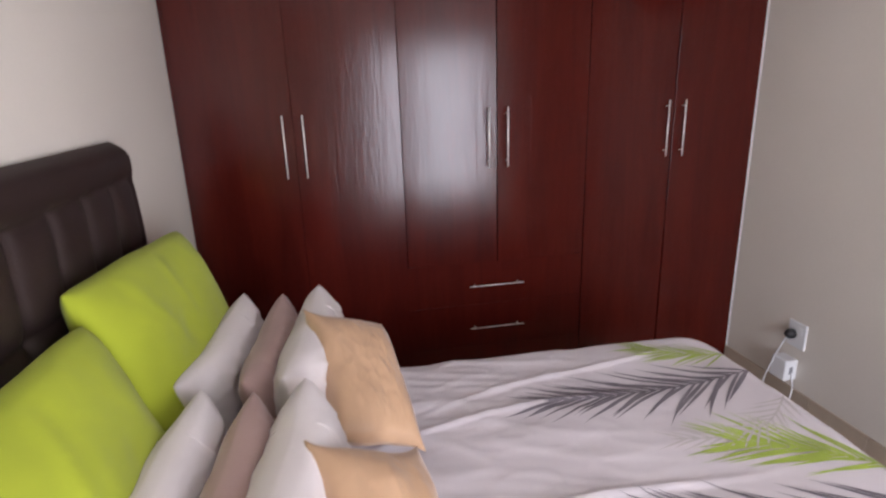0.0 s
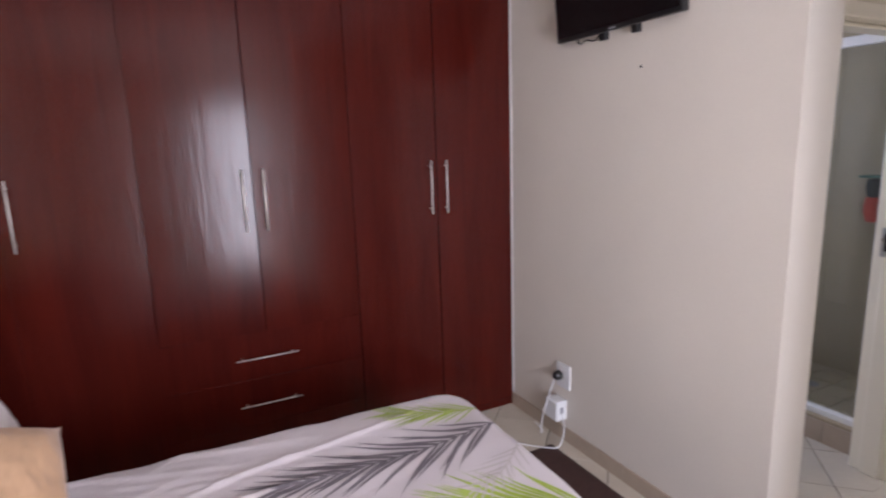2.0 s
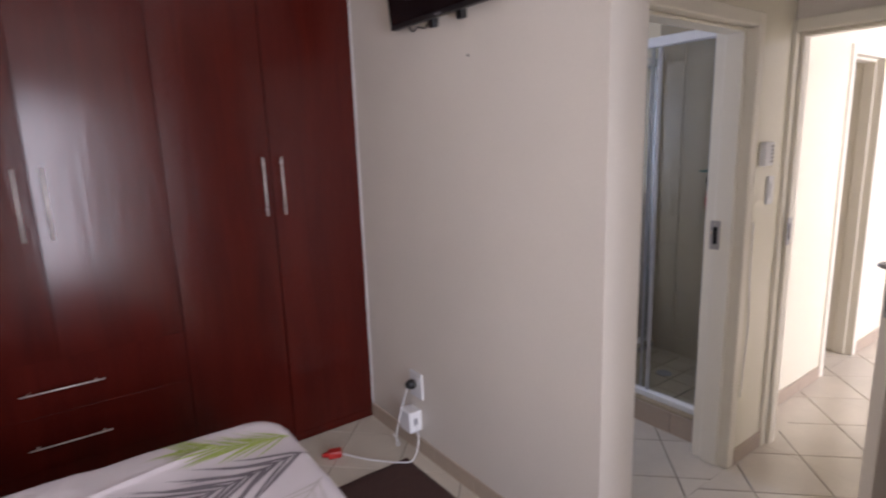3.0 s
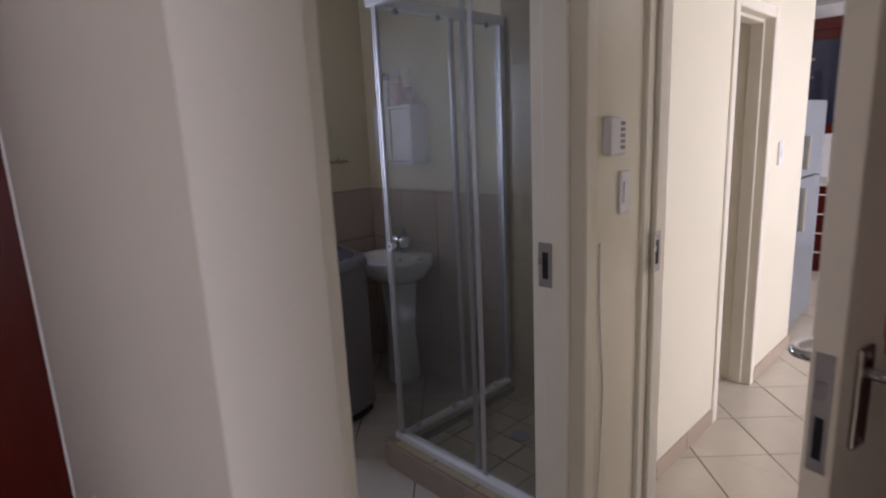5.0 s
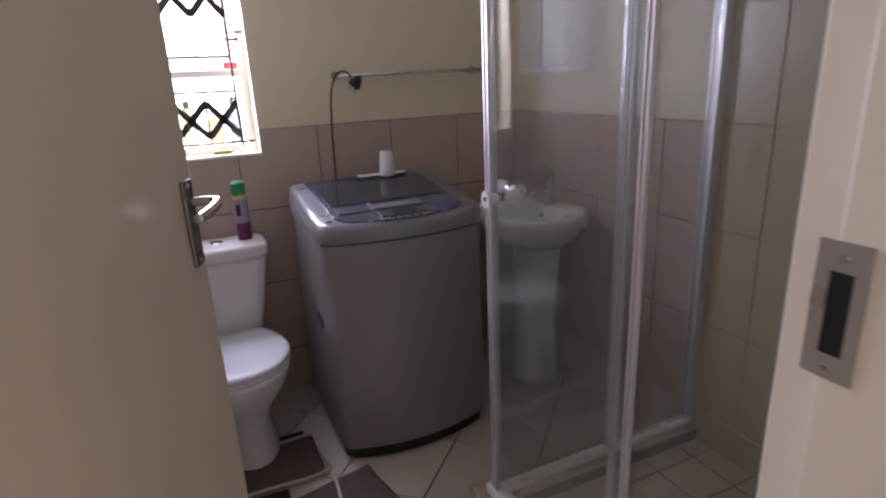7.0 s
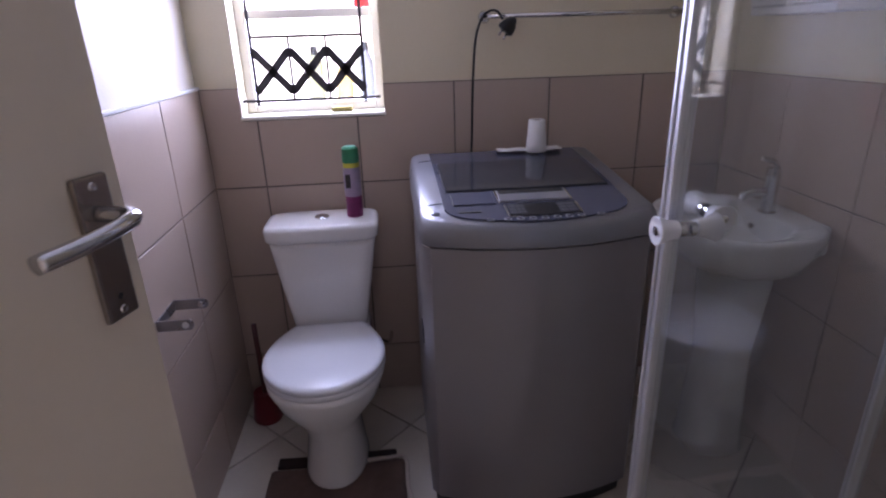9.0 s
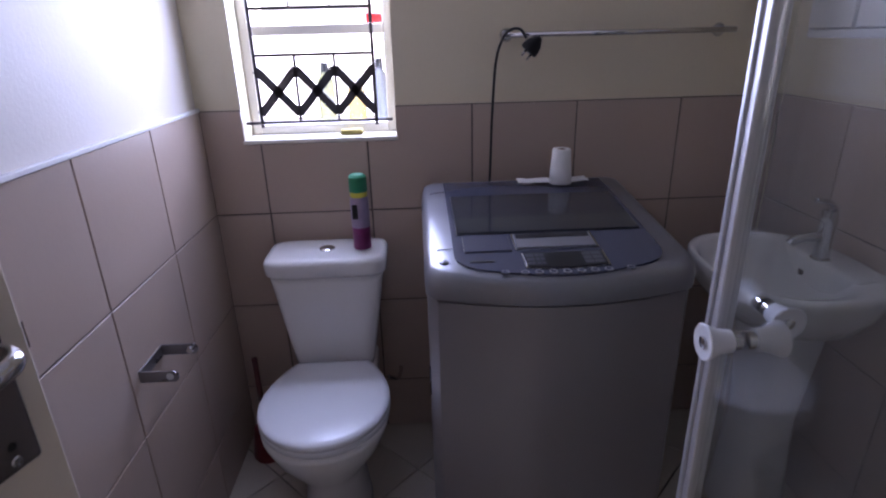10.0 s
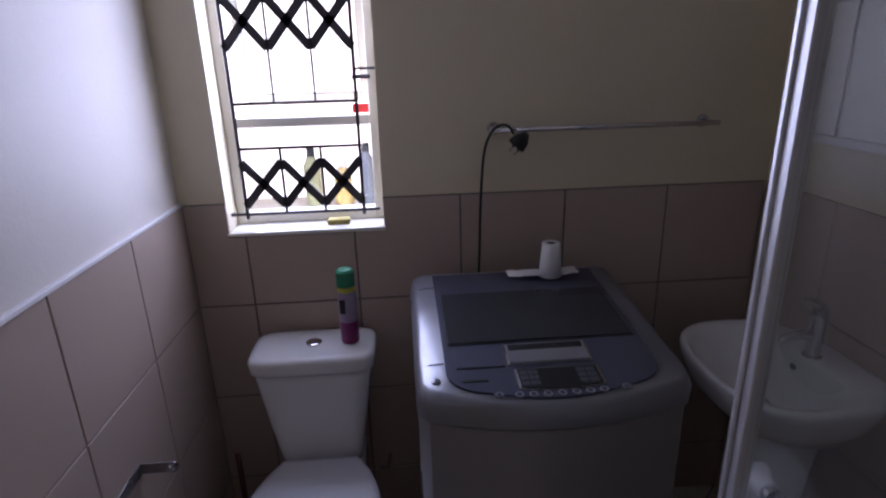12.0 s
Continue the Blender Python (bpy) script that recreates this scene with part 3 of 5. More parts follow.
def headboard():
    """Padded panel with a plain top roll and upright channels below."""
    ob = thing("headboard", pose(XL + 0.003, 0.28, 0), "padded dark brown leather headboard with stitched channels", "headboard")
    L, top = 1.57, 1.53
    v, f = [], []
    ny, nz = 160, 90
    for i in range(ny + 1):
        for k in range(nz + 1):
            y, z = L * i / ny, 0.35 + (top - 0.35) * k / nz
            e = min(y, L - y, top - z)
            x = 0.050
            if z < top - 0.105:
                su = min(abs((y + 0.16) % 0.19), 0.19 - (y + 0.16) % 0.19) if 0.06 < y < L - 0.05 else 0.1
                sv = min(abs((top - 0.105 - z) % 0.25), 0.25 - (top - 0.105 - z) % 0.25)
                x = 0.048 - 0.026 * math.exp(-su / 0.022) - 0.020 * math.exp(-sv / 0.016) * min(1.0, max(0.0, e - 0.02) / 0.05)
            else:
                x = 0.046 + 0.008 * math.sin(math.pi * (top - z) / 0.105)
            x -= 0.035 * max(0.0, 1 - e / 0.04) ** 2
            r = 0.07
            cy = max(0.0, r - (L - y), r - y)
            back = max(0.0, (z - 1.15) / (top - 1.15)) ** 1.6
            v.append((x, y - (0.05 if y > L / 2 else -0.05) * back * abs(2 * y / L - 1) ** 4, z - 0.06 * (cy / r) ** 2.4 * min(1.0, back * 2)))
    for i in range(ny):
        for k in range(nz):
            a = i * (nz + 1) + k
            f.append((a, a + 1, a + nz + 2, a + nz + 1))
    mesh("padding", v, f, LEATHER, ob, smooth=True)
    box("board", 0.0, 0.014, 0.012, L - 0.012, 0.0, top - 0.045, BLACK, ob, 0.01)
    return ob


headboard()


def pillow(name, w, h, t, mat, m, label, seed, soft_corner=0.03, shear=0.0):
    """Cushion that stands on its lower edge: local x across, y thickness, z up."""
    n = 54
    ruck = 0.15 if mat == GREEN else 0.3 if mat == GOLD else 1.0
    v, f = [], []
    for side in (1, -1):
        for i in range(n + 1):
            for j in range(n + 1):
                a, b = 2 * i / n - 1, 2 * j / n - 1
                sag = (0.02 if mat in (GREEN, GOLD) else 0.07) + 0.05 * noise.noise((a * 1.3 + seed, b * 1.3, 2.0 * seed))
                pinch = 1 - sag * (1 - abs(b) ** 1.6) * abs(a) ** 3 - soft_corner * abs(b) ** 6 * abs(a) ** 6
                pinch2 = 1 - sag * (1 - abs(a) ** 1.6) * abs(b) ** 3 - soft_corner * abs(a) ** 6 * abs(b) ** 6
                x, z = a * w / 2 * pinch, b * h / 2 * pinch2
                full = max(0.0, (1 - abs(a) ** 3.4) * (1 - abs(b) ** 3.4)) ** 0.5
                p = Vector((a * 1.5 + seed * 3.7, b * 1.5, side * 2.0))
                wr = 0.15 * noise.noise(p * 1.3) + 0.03 * noise.noise(p * 4.5)
                r1 = 1 - abs(noise.noise(p * 1.7 + Vector((5, 1, seed))))
                r2 = 1 - abs(noise.noise(Vector((p.x * 2.4 + p.y, p.y * 0.8, seed))))
                r3 = 1 - abs(noise.noise(p * 3.1 + Vector((2, seed, 7))))
                crease = ruck * (0.009 * r3 ** 8 + 0.009 * r1 ** 7 + (0.0 if mat == GOLD else 0.004) * r2 ** 8) * min(1.0, t / 0.18)
                ear = (abs(a) ** 2 * abs(b) ** 2) * math.sin(9 * math.atan2(1.02 - abs(b), 1.02 - abs(a)) + seed)
                crease += (0.004 if mat in (GREEN, GOLD) else 0.008) * ear * (1 - abs(a) ** 5) * (1 - abs(b) ** 5) + ruck * 0.006 * (1 - abs(noise.noise(Vector((p.x * 0.9 - p.y * 1.3, p.x * 0.5 + p.y * 0.4, seed + side))))) ** 5
                if mat == GREEN:        # long soft folds that run down from the upper edge
                    for c0, lean, wide in ((-0.55, 0.5, 0.055), (0.1, -0.35, 0.05), (0.62, 0.25, 0.06)):
                        crease += 0.005 * math.exp(-((a - c0 - lean * (1 - b) * 0.5 - 0.08 * noise.noise((b * 2, seed, c0))) / wide) ** 2) * max(0.0, b + 0.35)
                fold = 0.025 * math.sin(7 * (a + 0.6 * b) + 3 * noise.noise(p)) * (abs(a * b) ** 0.5)
                y = side * (t / 2 * full * (1 + wr + fold) + crease * full ** 2 - 0.012 * full) + side * 0.003
                x -= shear * b * 0.5
                v.append((x, y + 0.010 * noise.noise((x * 6, z * 6, seed)), z + h / 2))
    def idx(s, i, j):
        return s * (n + 1) ** 2 + i * (n + 1) + j
    for s in (0, 1):
        for i in range(n):
            for j in range(n):
                q = (idx(s, i, j), idx(s, i + 1, j), idx(s, i + 1, j + 1), idx(s, i, j + 1))
                f.append(q if s == 0 else q[::-1])
    loop = [(i, 0) for i in range(n)] + [(n, j) for j in range(n)] + [(i, n) for i in range(n, 0, -1)] + [(0, j) for j in range(n, 0, -1)]
    for k in range(len(loop)):
        (i, j), (i2, j2) = loop[k], loop[(k + 1) % len(loop)]
        f.append((idx(0, i, j), idx(1, i, j), idx(1, i2, j2), idx(0, i2, j2)))
    ob = mesh(name, v, f, mat, smooth=True, m=m)
    if mat == WHITE_CLOTH:
        i = int(0.74 * n)
        loop = [v[idx(0, i, j)] for j in range(2, n - 1)] + [v[idx(1, i, j)] for j in range(n - 2, 1, -1)]
        tube("hem", [Vector(q) for q in loop + loop[:1]], 0.0024, WHITE_CLOTH, ob, 6, False)
    return tagged(ob, label, "pillow", "pillows on the bed")


def leaning(center, across, up):
    """Pose of a cushion from its middle, the way of its width and the way of its height; its lower edge is the origin."""
    x, z = Vector(across).normalized(), Vector(up).normalized()
    y = z.cross(x).normalized()
    z = x.cross(y).normalized()
    m = Matrix((x, y, z)).transposed().to_4x4()
    m.translation = Vector(center)
    return m


def place_pillow(name, w, h, t, mat, center, across, up, label, seed, soft_corner=0.03, shear=0.0):
    return pillow(name, w, h, t, mat, leaning(center, across, up) @ pose(0, 0, -h / 2), label, seed, soft_corner, shear)


for dx, dy, dz, k in ((0.0, 0.0, 0.0, 0), (-0.02, -0.70, -0.05, 1)):
    place_pillow("green_pillow", 0.70, 0.62, 0.19, GREEN, (-0.69 + dx, 1.44 + dy, 0.955 + dz), (0.10, 1.0, -0.04 + 0.06 * k), (-0.33, 0.0, 1.0), "lime green cotton pillow leaning on the headboard", 1 + k, 0.035)
for dy, k in ((0.0, 0), (-0.645, 1)):
    place_pillow("white_cushion", 0.60, 0.37, 0.15, WHITE_CLOTH, (-0.560 - 0.01 * k, 1.465 + dy, 0.815), (0.14, 1.0, 0.03), (-0.22, -0.03, 1.0), "white cotton cushion standing upright among others", 3 + k)
    place_pillow("mauve_cushion", 0.58, 0.37, 0.13, MAUVE, (-0.420 - 0.02 * k, 1.43 + dy, 0.815), (0.10, 1.0, 0.03), (-0.18, -0.03, 1.0), "dusty mauve satin cushion standing between white ones", 5 + k)
    place_pillow("white_cushion", 0.62, 0.39, 0.18, WHITE_CLOTH, (-0.308 - 0.02 * k, 1.41 + dy, 0.825), (0.12, 1.0, 0.03), (-0.16, -0.03, 1.0), "white cotton cushion standing upright among others", 7 + k)
    place_pillow("gold_cushion", 0.25, 0.42, 0.16, GOLD, (-0.192 + 0.025 * k, 1.28 - 0.61 * k, 0.884 - 0.03 * k), (0.19, 0.08, -0.10), (-0.06, 0.37, 0.18), "gold satin cushion leaning against a white one", 9 + k, -0.10)


def television():
    ob = thing("television", pose(XTV, 1.72, 2.32, 0, 0, -90) @ pose(0, 0, 0, 6, 0, 0), "black flat television on a wall bracket, tilted down", "television")
    box("case", -0.365, 0.365, -0.075, -0.04, -0.215, 0.215, BLACK, ob, 0.006)
    box("back", -0.25, 0.25, -0.04, -0.012, -0.17, 0.12, BLACK, ob, 0.01)
    box("screen", -0.352, 0.352, -0.0768, -0.0752, -0.195, 0.203, SCREEN, ob)
    box("badge", -0.02, 0.02, -0.077, -0.0752, -0.210, -0.203, GREY_PLASTIC, ob)
    for x in (-0.09, 0.10):
        box("bracket_arm", x - 0.018, x + 0.018, -0.05, -0.008, -0.245, 0.1, BLACK, ob, 0.004)
    tube("cable", [(-0.27, -0.04, -0.2), (-0.25, -0.035, -0.235), (-0.2, -0.04, -0.225), (-0.16, -0.03, -0.235), (-0.1, -0.04, -0.21)], 0.003, BLACK, ob)
    return ob


television()
tagged(lathe("screw_hole", [(0, 0), (0.006, 0), (0.005, 0.0015), (0, 0.002)], SCREW, None, 10, pose(XTV, 1.60, 1.934, 0, -90, 0)), "small dark screw hole in the painted wall", "screw hole")


def socket():
    ob = thing("wall_socket", pose(XTV, 2.075, 0.375, 0, 0, -90), "white wall socket with a black plug pushed in", "socket")
    box("plate", -0.055, 0.055, -0.011, 0.0, -0.068, 0.07, WHITE_PLASTIC, ob, 0.003)
    box("switch", 0.015, 0.035, -0.014, -0.011, 0.01, 0.045, WHITE_PLASTIC, ob, 0.001)
    lathe("plug", [(0.0, 0), (0.026, 0), (0.027, 0.018), (0.02, 0.035), (0.009, 0.045), (0.0, 0.046)], BLACK, ob, 18, pose(-0.022, -0.011, 0.0, 90))
    return ob


def charger():
    ob = thing("adapter_box", pose(XTV, 2.09, 0.085, 0, 0, -90), "white power adapter box hung under the socket", "adapter")
    box("case", -0.055, 0.045, -0.075, 0.0, 0.045, 0.16, WHITE_PLASTIC, ob, 0.008, 3)
    box("switch", 0.0451, 0.048, -0.05, -0.03, 0.085, 0.125, GREY_PLASTIC, ob, 0.001)
    return ob


socket()
charger()
tagged(tube("white_cable", [(XTV - 0.05, 2.095, 0.36), (XTV - 0.07, 2.12, 0.26), (XTV - 0.09, 2.15, 0.12), (XTV - 0.085, 2.17, 0.02), (XTV - 0.05, 2.2, 0.006), (XTV - 0.03, 2.3, 0.006)], 0.0035, WHITE_PLASTIC), "thin white cable hanging from the wall socket", "cable")
tagged(tube("extension_cable", [(XTV - 0.035, 2.05, 0.19), (XTV - 0.05, 2.01, 0.1), (XTV - 0.10, 1.99, 0.025), (XTV - 0.16, 2.03, 0.016), (XTV - 0.24, 2.14, 0.006), (XTV - 0.30, 2.23, 0.006), (1.70, 2.30, 0.012)], 0.0035, WHITE_PLASTIC), "thin white cable curling over the floor and rug", "cable")
rc = thing("cable_connector", pose(1.665, 2.31, 0.0, 0, 0, 160), "red plastic cable connector lying on the floor", "connector")
box("body", -0.04, 0.03, -0.025, 0.025, 0.001, 0.04, RED_PLASTIC, rc, 0.008, 2)
lathe("sleeve", [(0.0, 0), (0.016, 0), (0.01, 0.03), (0.0, 0.031)], RED_PLASTIC, rc, 12, pose(0.03, 0, 0.02, 0, 90))


def rug():
    v, f = [], []
    nx, ny, x0, x1, y0, y1 = 22, 60, 1.30, 1.955, 0.30, 2.06
    for i in range(nx + 1):
        for j in range(ny + 1):
            x, y = x0 + (x1 - x0) * i / nx, y0 + (y1 - y0) * j / ny
            e = min(i, nx - i, j, ny - j)
            v.append((x + 0.004 * noise.noise((y * 9, 1, 1)), y + 0.004 * noise.noise((x * 9, 2, 1)), 0.001 if e == 0 else 0.013 + 0.003 * noise.noise((x * 30, y * 30, 0))))
    for i in range(nx):
        for j in range(ny):
            a = i * (ny + 1) + j
            f.append((a, a + 1, a + ny + 2, a + ny + 1))
    ob = mesh("rug", v, f, RUG, smooth=True)
    return tagged(ob, "dark brown shaggy rug beside the bed", "rug")


rug()


def gown(name, x0, w, top, bottom, mat, seed, y=-0.05, drop=0.0):
    """Hanging cloth with folds, local to the door face."""
    nu, nz = 46, 30
    v, f = [], []
    for i in range(nu + 1):
        for k in range(nz + 1):
            u, t = i / nu, k / nz
            spread = 0.45 + 0.55 * min(1, t * 1.4) ** 0.8
            x = x0 + (u - 0.5) * w * spread
            z = top + (bottom - top) * t + drop * (u - 0.5)
            fold = 0.022 * math.sin(u * 21 + seed + 2.2 * noise.noise((u * 2, t * 2, seed))) * (0.3 + t) + 0.015 * noise.noise((u * 5, t * 4, seed))
            bulge = 0.045 * math.sin(math.pi * u)
            v.append((x, y - bulge - fold - 0.015, z))
    for i in range(nu):
        for k in range(nz):
            a = i * (nz + 1) + k
            f.append((a, a + 1, a + nz + 2, a + nz + 1))
    ob = mesh(name, v, f, mat, smooth=True)
    sol = ob.modifiers.new("thick", "SOLIDIFY")
    sol.thickness = 0.006
    return ob


DOOR_FACE = pose(XP0 - 0.012, 0.165, 0, 0, 0, 168.0) @ pose(0.07, 0, 0)
robe = thing("bathrobe", DOOR_FACE, "pink towelling bathrobe hanging on the open bedroom door", "bathrobe")
o = gown("robe_body", 0.42, 0.38, 1.80, 0.42, PINK_CLOTH, 2.0, 0.03)
o.parent, o.matrix_basis = robe, pose(0.84, 0, 0, 0, 0, 180)
o = gown("sleeve", 0.30, 0.15, 1.72, 1.18, PINK_CLOTH, 4.0, 0.0)
o.parent, o.matrix_basis = robe, pose(0.84, 0.02, 0, 0, 0, 180)
hook = lathe("hook", [(0.0, 0), (0.02, 0), (0.012, 0.03), (0.0, 0.03)], CHROME, robe, 12, pose(0.42, 0.02, 1.82, -90))
gown2 = thing("red_gown", DOOR_FACE, "crimson gown hanging over the bathrobe on the door", "gown")
o = gown("gown_body", 0.52, 0.36, 1.45, 0.30, RED_CLOTH, 7.0, 0.0)
o.parent, o.matrix_basis = gown2, pose(0.80, 0.10, 0, 0, 0, 180)


# == wall fittings by the doors ==
def alarm_panel():
    ob = thing("alarm_keypad", pose(3.255, YB0, 1.50), "white wall keypad with grey rubber keys", "keypad")
    box("case", -0.052, 0.034, -0.026, 0.0, -0.052, 0.055, WHITE_PLASTIC, ob, 0.006, 3)
    for k in range(5):
        for x in (0.001, 0.0145):
            box("key", x, x + 0.011, -0.028, -0.026, -0.036 + 0.0165 * k, -0.025 + 0.0165 * k, GREY_PLASTIC, ob, 0.001, 1)
    return ob


alarm_panel()
sw = thing("light_switch", pose(3.322, YB0, 1.335), "narrow white light switch on the wall", "light switch")
box("plate", -0.028, 0.028, -0.009, 0.0, -0.064, 0.064, WHITE_PLASTIC, sw, 0.003)
box("rocker", -0.012, 0.012, -0.013, -0.009, -0.03, 0.03, WHITE_PLASTIC, sw, 0.001)
sw2 = thing("light_switch", pose(5.40, YP, 1.33), "white light switch on the passage wall", "light switch")
box("plate", -0.04, 0.04, -0.009, 0.0, -0.065, 0.065, WHITE_PLASTIC, sw2, 0.003)
box("rocker", -0.012, 0.012, -0.013, -0.009, -0.02, 0.02, WHITE_PLASTIC, sw2, 0.001)
tagged(tube("wall_wire", [(3.19, YB0 - 0.004, 1.2), (3.195, YB0 - 0.004, 0.95), (3.215, YB0 - 0.004, 0.75), (3.205, YB0 - 0.004, 0.55), (3.19, YB0 - 0.004, 0.35)], 0.0022, WHITE_PLASTIC), "thin cream wire tacked to the wall", "wire")


# == bathroom ==
def toilet():
    ob = thing("toilet", pose(2.615, 3.215, 0), "white ceramic toilet with closed lid and low cistern", "toilet")
    # cistern, tapering downwards
    rings = []
    for z, w, d in ((0.395, 0.122, 0.075), (0.42, 0.127, 0.08), (0.55, 0.148, 0.086), (0.70, 0.170, 0.092), (0.722, 0.172, 0.093)):
        rings.append(oval(0.0, -0.11, w, d, z, 40, 7))
    loft("cistern", rings, CERAMIC, ob)
    rings = [oval(0, -0.112, w, d, z, 40, 6) for z, w, d in ((0.722, 0.176, 0.097), (0.73, 0.184, 0.103), (0.762, 0.186, 0.104), (0.774, 0.180, 0.099), (0.778, 0.165, 0.085))]
    loft("cistern_lid", rings, CERAMIC, ob)
    lathe("flush_button", [(0, 0), (0.024, 0), (0.024, 0.005), (0.019, 0.008), (0.0, 0.009)], CHROME, ob, 20, pose(0, -0.112, 0.777))
    # bowl
    rings = []
    for z, cy, rx, ry in ((0.0, -0.36, 0.105, 0.17), (0.03, -0.36, 0.10, 0.165), (0.16, -0.35, 0.085, 0.145), (0.23, -0.36, 0.105, 0.17), (0.31, -0.375, 0.160, 0.205), (0.375, -0.385, 0.182, 0.222), (0.392, -0.385, 0.182, 0.222)):
        rings.append(oval(0.0, cy, rx, ry, z, 40, 2.2))
    loft("bowl", rings, CERAMIC, ob)
    box("bowl_shelf", -0.13, 0.13, -0.26, -0.03, 0.30, 0.393, CERAMIC, ob, 0.02, 3, smooth=True)
    def lid_ring(s, z):
        out = []
        for k in range(44):
            a = 2 * math.pi * k / 44
            x, y, back = 0.186 * math.sin(a), -0.40 - 0.205 * math.cos(a), -math.cos(a)
            if back > 0:                            # tapers to a straight rear edge at the cistern
                x, y = math.copysign(0.186 - 0.074 * back ** 1.9, x), -0.40 + 0.198 * back
            out.append((x * s, -0.40 + (y + 0.40) * s, z))
        return out
    loft("seat", [lid_ring(0.98, 0.393), lid_ring(1.0, 0.398), lid_ring(1.0, 0.408), lid_ring(0.985, 0.412)], SEAT_PLASTIC, ob)
    loft("lid", [lid_ring(0.985, 0.4125), lid_ring(1.0, 0.416), lid_ring(1.0, 0.424), lid_ring(0.98, 0.431), lid_ring(0.9, 0.435), lid_ring(0.6, 0.4375), lid_ring(0.2, 0.438)], SEAT_PLASTIC, ob)
    for x in (-0.07, 0.07):
        tube("hinge", [(x - 0.025, -0.205, 0.415), (x + 0.025, -0.205, 0.415)], 0.010, SEAT_PLASTIC, ob, 10)
    tube("inlet_pipe", [(0.16, -0.11, 0.30), (0.19, -0.08, 0.27), (0.20, -0.02, 0.26), (0.20, 0.005, 0.26)], 0.007, CHROME, ob)
    return ob


toilet()


def washing_machine():
    ob = thing("washing_machine", pose(3.219, 3.13, 0), "grey top-loading washing machine with a smoked glass lid", "washing machine")
    W, D = 0.299, 0.555

    def outline(z, grow=0.0, front=0.0):
        pts = []
        n = 16
        for i in range(n + 1):                      # bowed front, left to right
            u = i / n * 2 - 1
            pts.append((u * (W + grow - 0.02), -D - grow - front - 0.055 * (1 - u * u), z))
        pts += [(W + grow, -D - grow + 0.03, z), (W + grow, -0.02, z), (W + grow - 0.02, 0.0, z), (-W - grow + 0.02, 0.0, z), (-W - grow, -0.02, z), (-W - grow, -D - grow + 0.03, z)]
        return pts
    loft("base", [outline(0.012, -0.012), outline(0.065, -0.012)], BLACK, ob, smooth=False)
    c = loft("cabinet", [outline(0.06), outline(0.08), outline(0.45), outline(0.845)], MACHINE, ob, smooth=True)
    c.modifiers.new("edge", "EDGE_SPLIT").split_angle = radians(35)

    # top housing: slopes down to the front
    def slope(pts, z_back, z_front):
        return [(x, y, z_back + (z_front - z_back) * max(0.0, min(1.0, -y / 0.61)) ** 1.4) for x, y, z in pts]
    rings = [outline(0.848, 0.0), outline(0.852, 0.006), slope(outline(0, 0.007), 0.91, 0.874), slope(outline(0, 0.002), 0.945, 0.890), slope(outline(0, -0.004), 0.962, 0.902), slope(outline(0, -0.013), 0.968, 0.906)]
    h = loft("top_housing", rings, MACHINE_TOP, ob, smooth=True)
    h.modifiers.new("edge", "EDGE_SPLIT").split_angle = radians(50)

    def zt(y):
        return 0.968 + (0.906 - 0.968) * max(0.0, min(1.0, -y / 0.61)) ** 1.4

    def plate(name, x0, x1, y0, y1, lift, mat, bow=0.0, thick=0.005, curve=0.0, smooth=False):
        v, f, nx, ny = [], [], 14, 22 if curve else 6
        for top in (0, 1):
            for i in range(nx + 1):
                for j in range(ny + 1):
                    u = i / nx * 2 - 1
                    q = (j / ny) ** 1.6 if curve else j / ny
                    near = max(0.0, 1 - (y1 - y0) * q / curve) if curve else 0.0
                    cut = 1.25 * curve * (1 - math.sqrt(1 - near * near))      # rounds the two front corners
                    x = x0 + cut + (x1 - x0 - 2 * cut) * i / nx
                    y = y0 - bow * (1 - u * u) * (1 - q) + (y1 - y0) * q
                    v.append((x, y, zt(y) + lift + (thick if top else -0.002)))
        k = (nx + 1) * (ny + 1)
        for i in range(nx):
            for j in range(ny):
                a = i * (ny + 1) + j
                f.append((k + a, k + a + ny + 1, k + a + ny + 2, k + a + 1))
                f.append((a, a + 1, a + ny + 2, a + ny + 1))
        rim = [i * (ny + 1) for i in range(nx + 1)] + [nx * (ny + 1) + j for j in range(1, ny + 1)] + [i * (ny + 1) + ny for i in range(nx - 1, -1, -1)] + [j for j in range(ny - 1, 0, -1)]
        for q in range(len(rim)):
            a, b = rim[q], rim[(q + 1) % len(rim)]
            f.append((a, b, b + k, a + k))
        return mesh(name, v, f, mat, ob, smooth=False)
    plate("deck_panel", -0.238, 0.236, -0.565, -0.02, 0.0015, PANEL_BLUE, 0.028, 0.003, 0.075)
    plate("glass_lid", -0.222, 0.222, -0.392, -0.155, 0.0045, DARK_GLASS, 0.0, 0.004)
    plate("lid_rim", -0.226, 0.226, -0.396, -0.151, 0.0035, BLACK, 0.0, 0.0025)
    plate("lid_flap", -0.212, -0.106, -0.484, -0.408, 0.0045, PANEL_BLUE, 0.0, 0.003)
    plate("flap_gap", -0.214, -0.104, -0.486, -0.406, 0.003, BLACK, 0.0, 0.003)
    plate("lid_frame", -0.098, 0.095, -0.484, -0.408, 0.0045, CHROME, 0.0, 0.004)
    plate("lid_grip", -0.093, 0.090, -0.480, -0.413, 0.007, MACHINE_TOP, 0.0, 0.004)
    plate("grip_recess", -0.088, 0.085, -0.436, -0.416, 0.009, BLACK, 0.0, 0.003)
    plate("control_frame", -0.088, 0.098, -0.562, -0.500, 0.0045, CHROME, 0.010, 0.003)
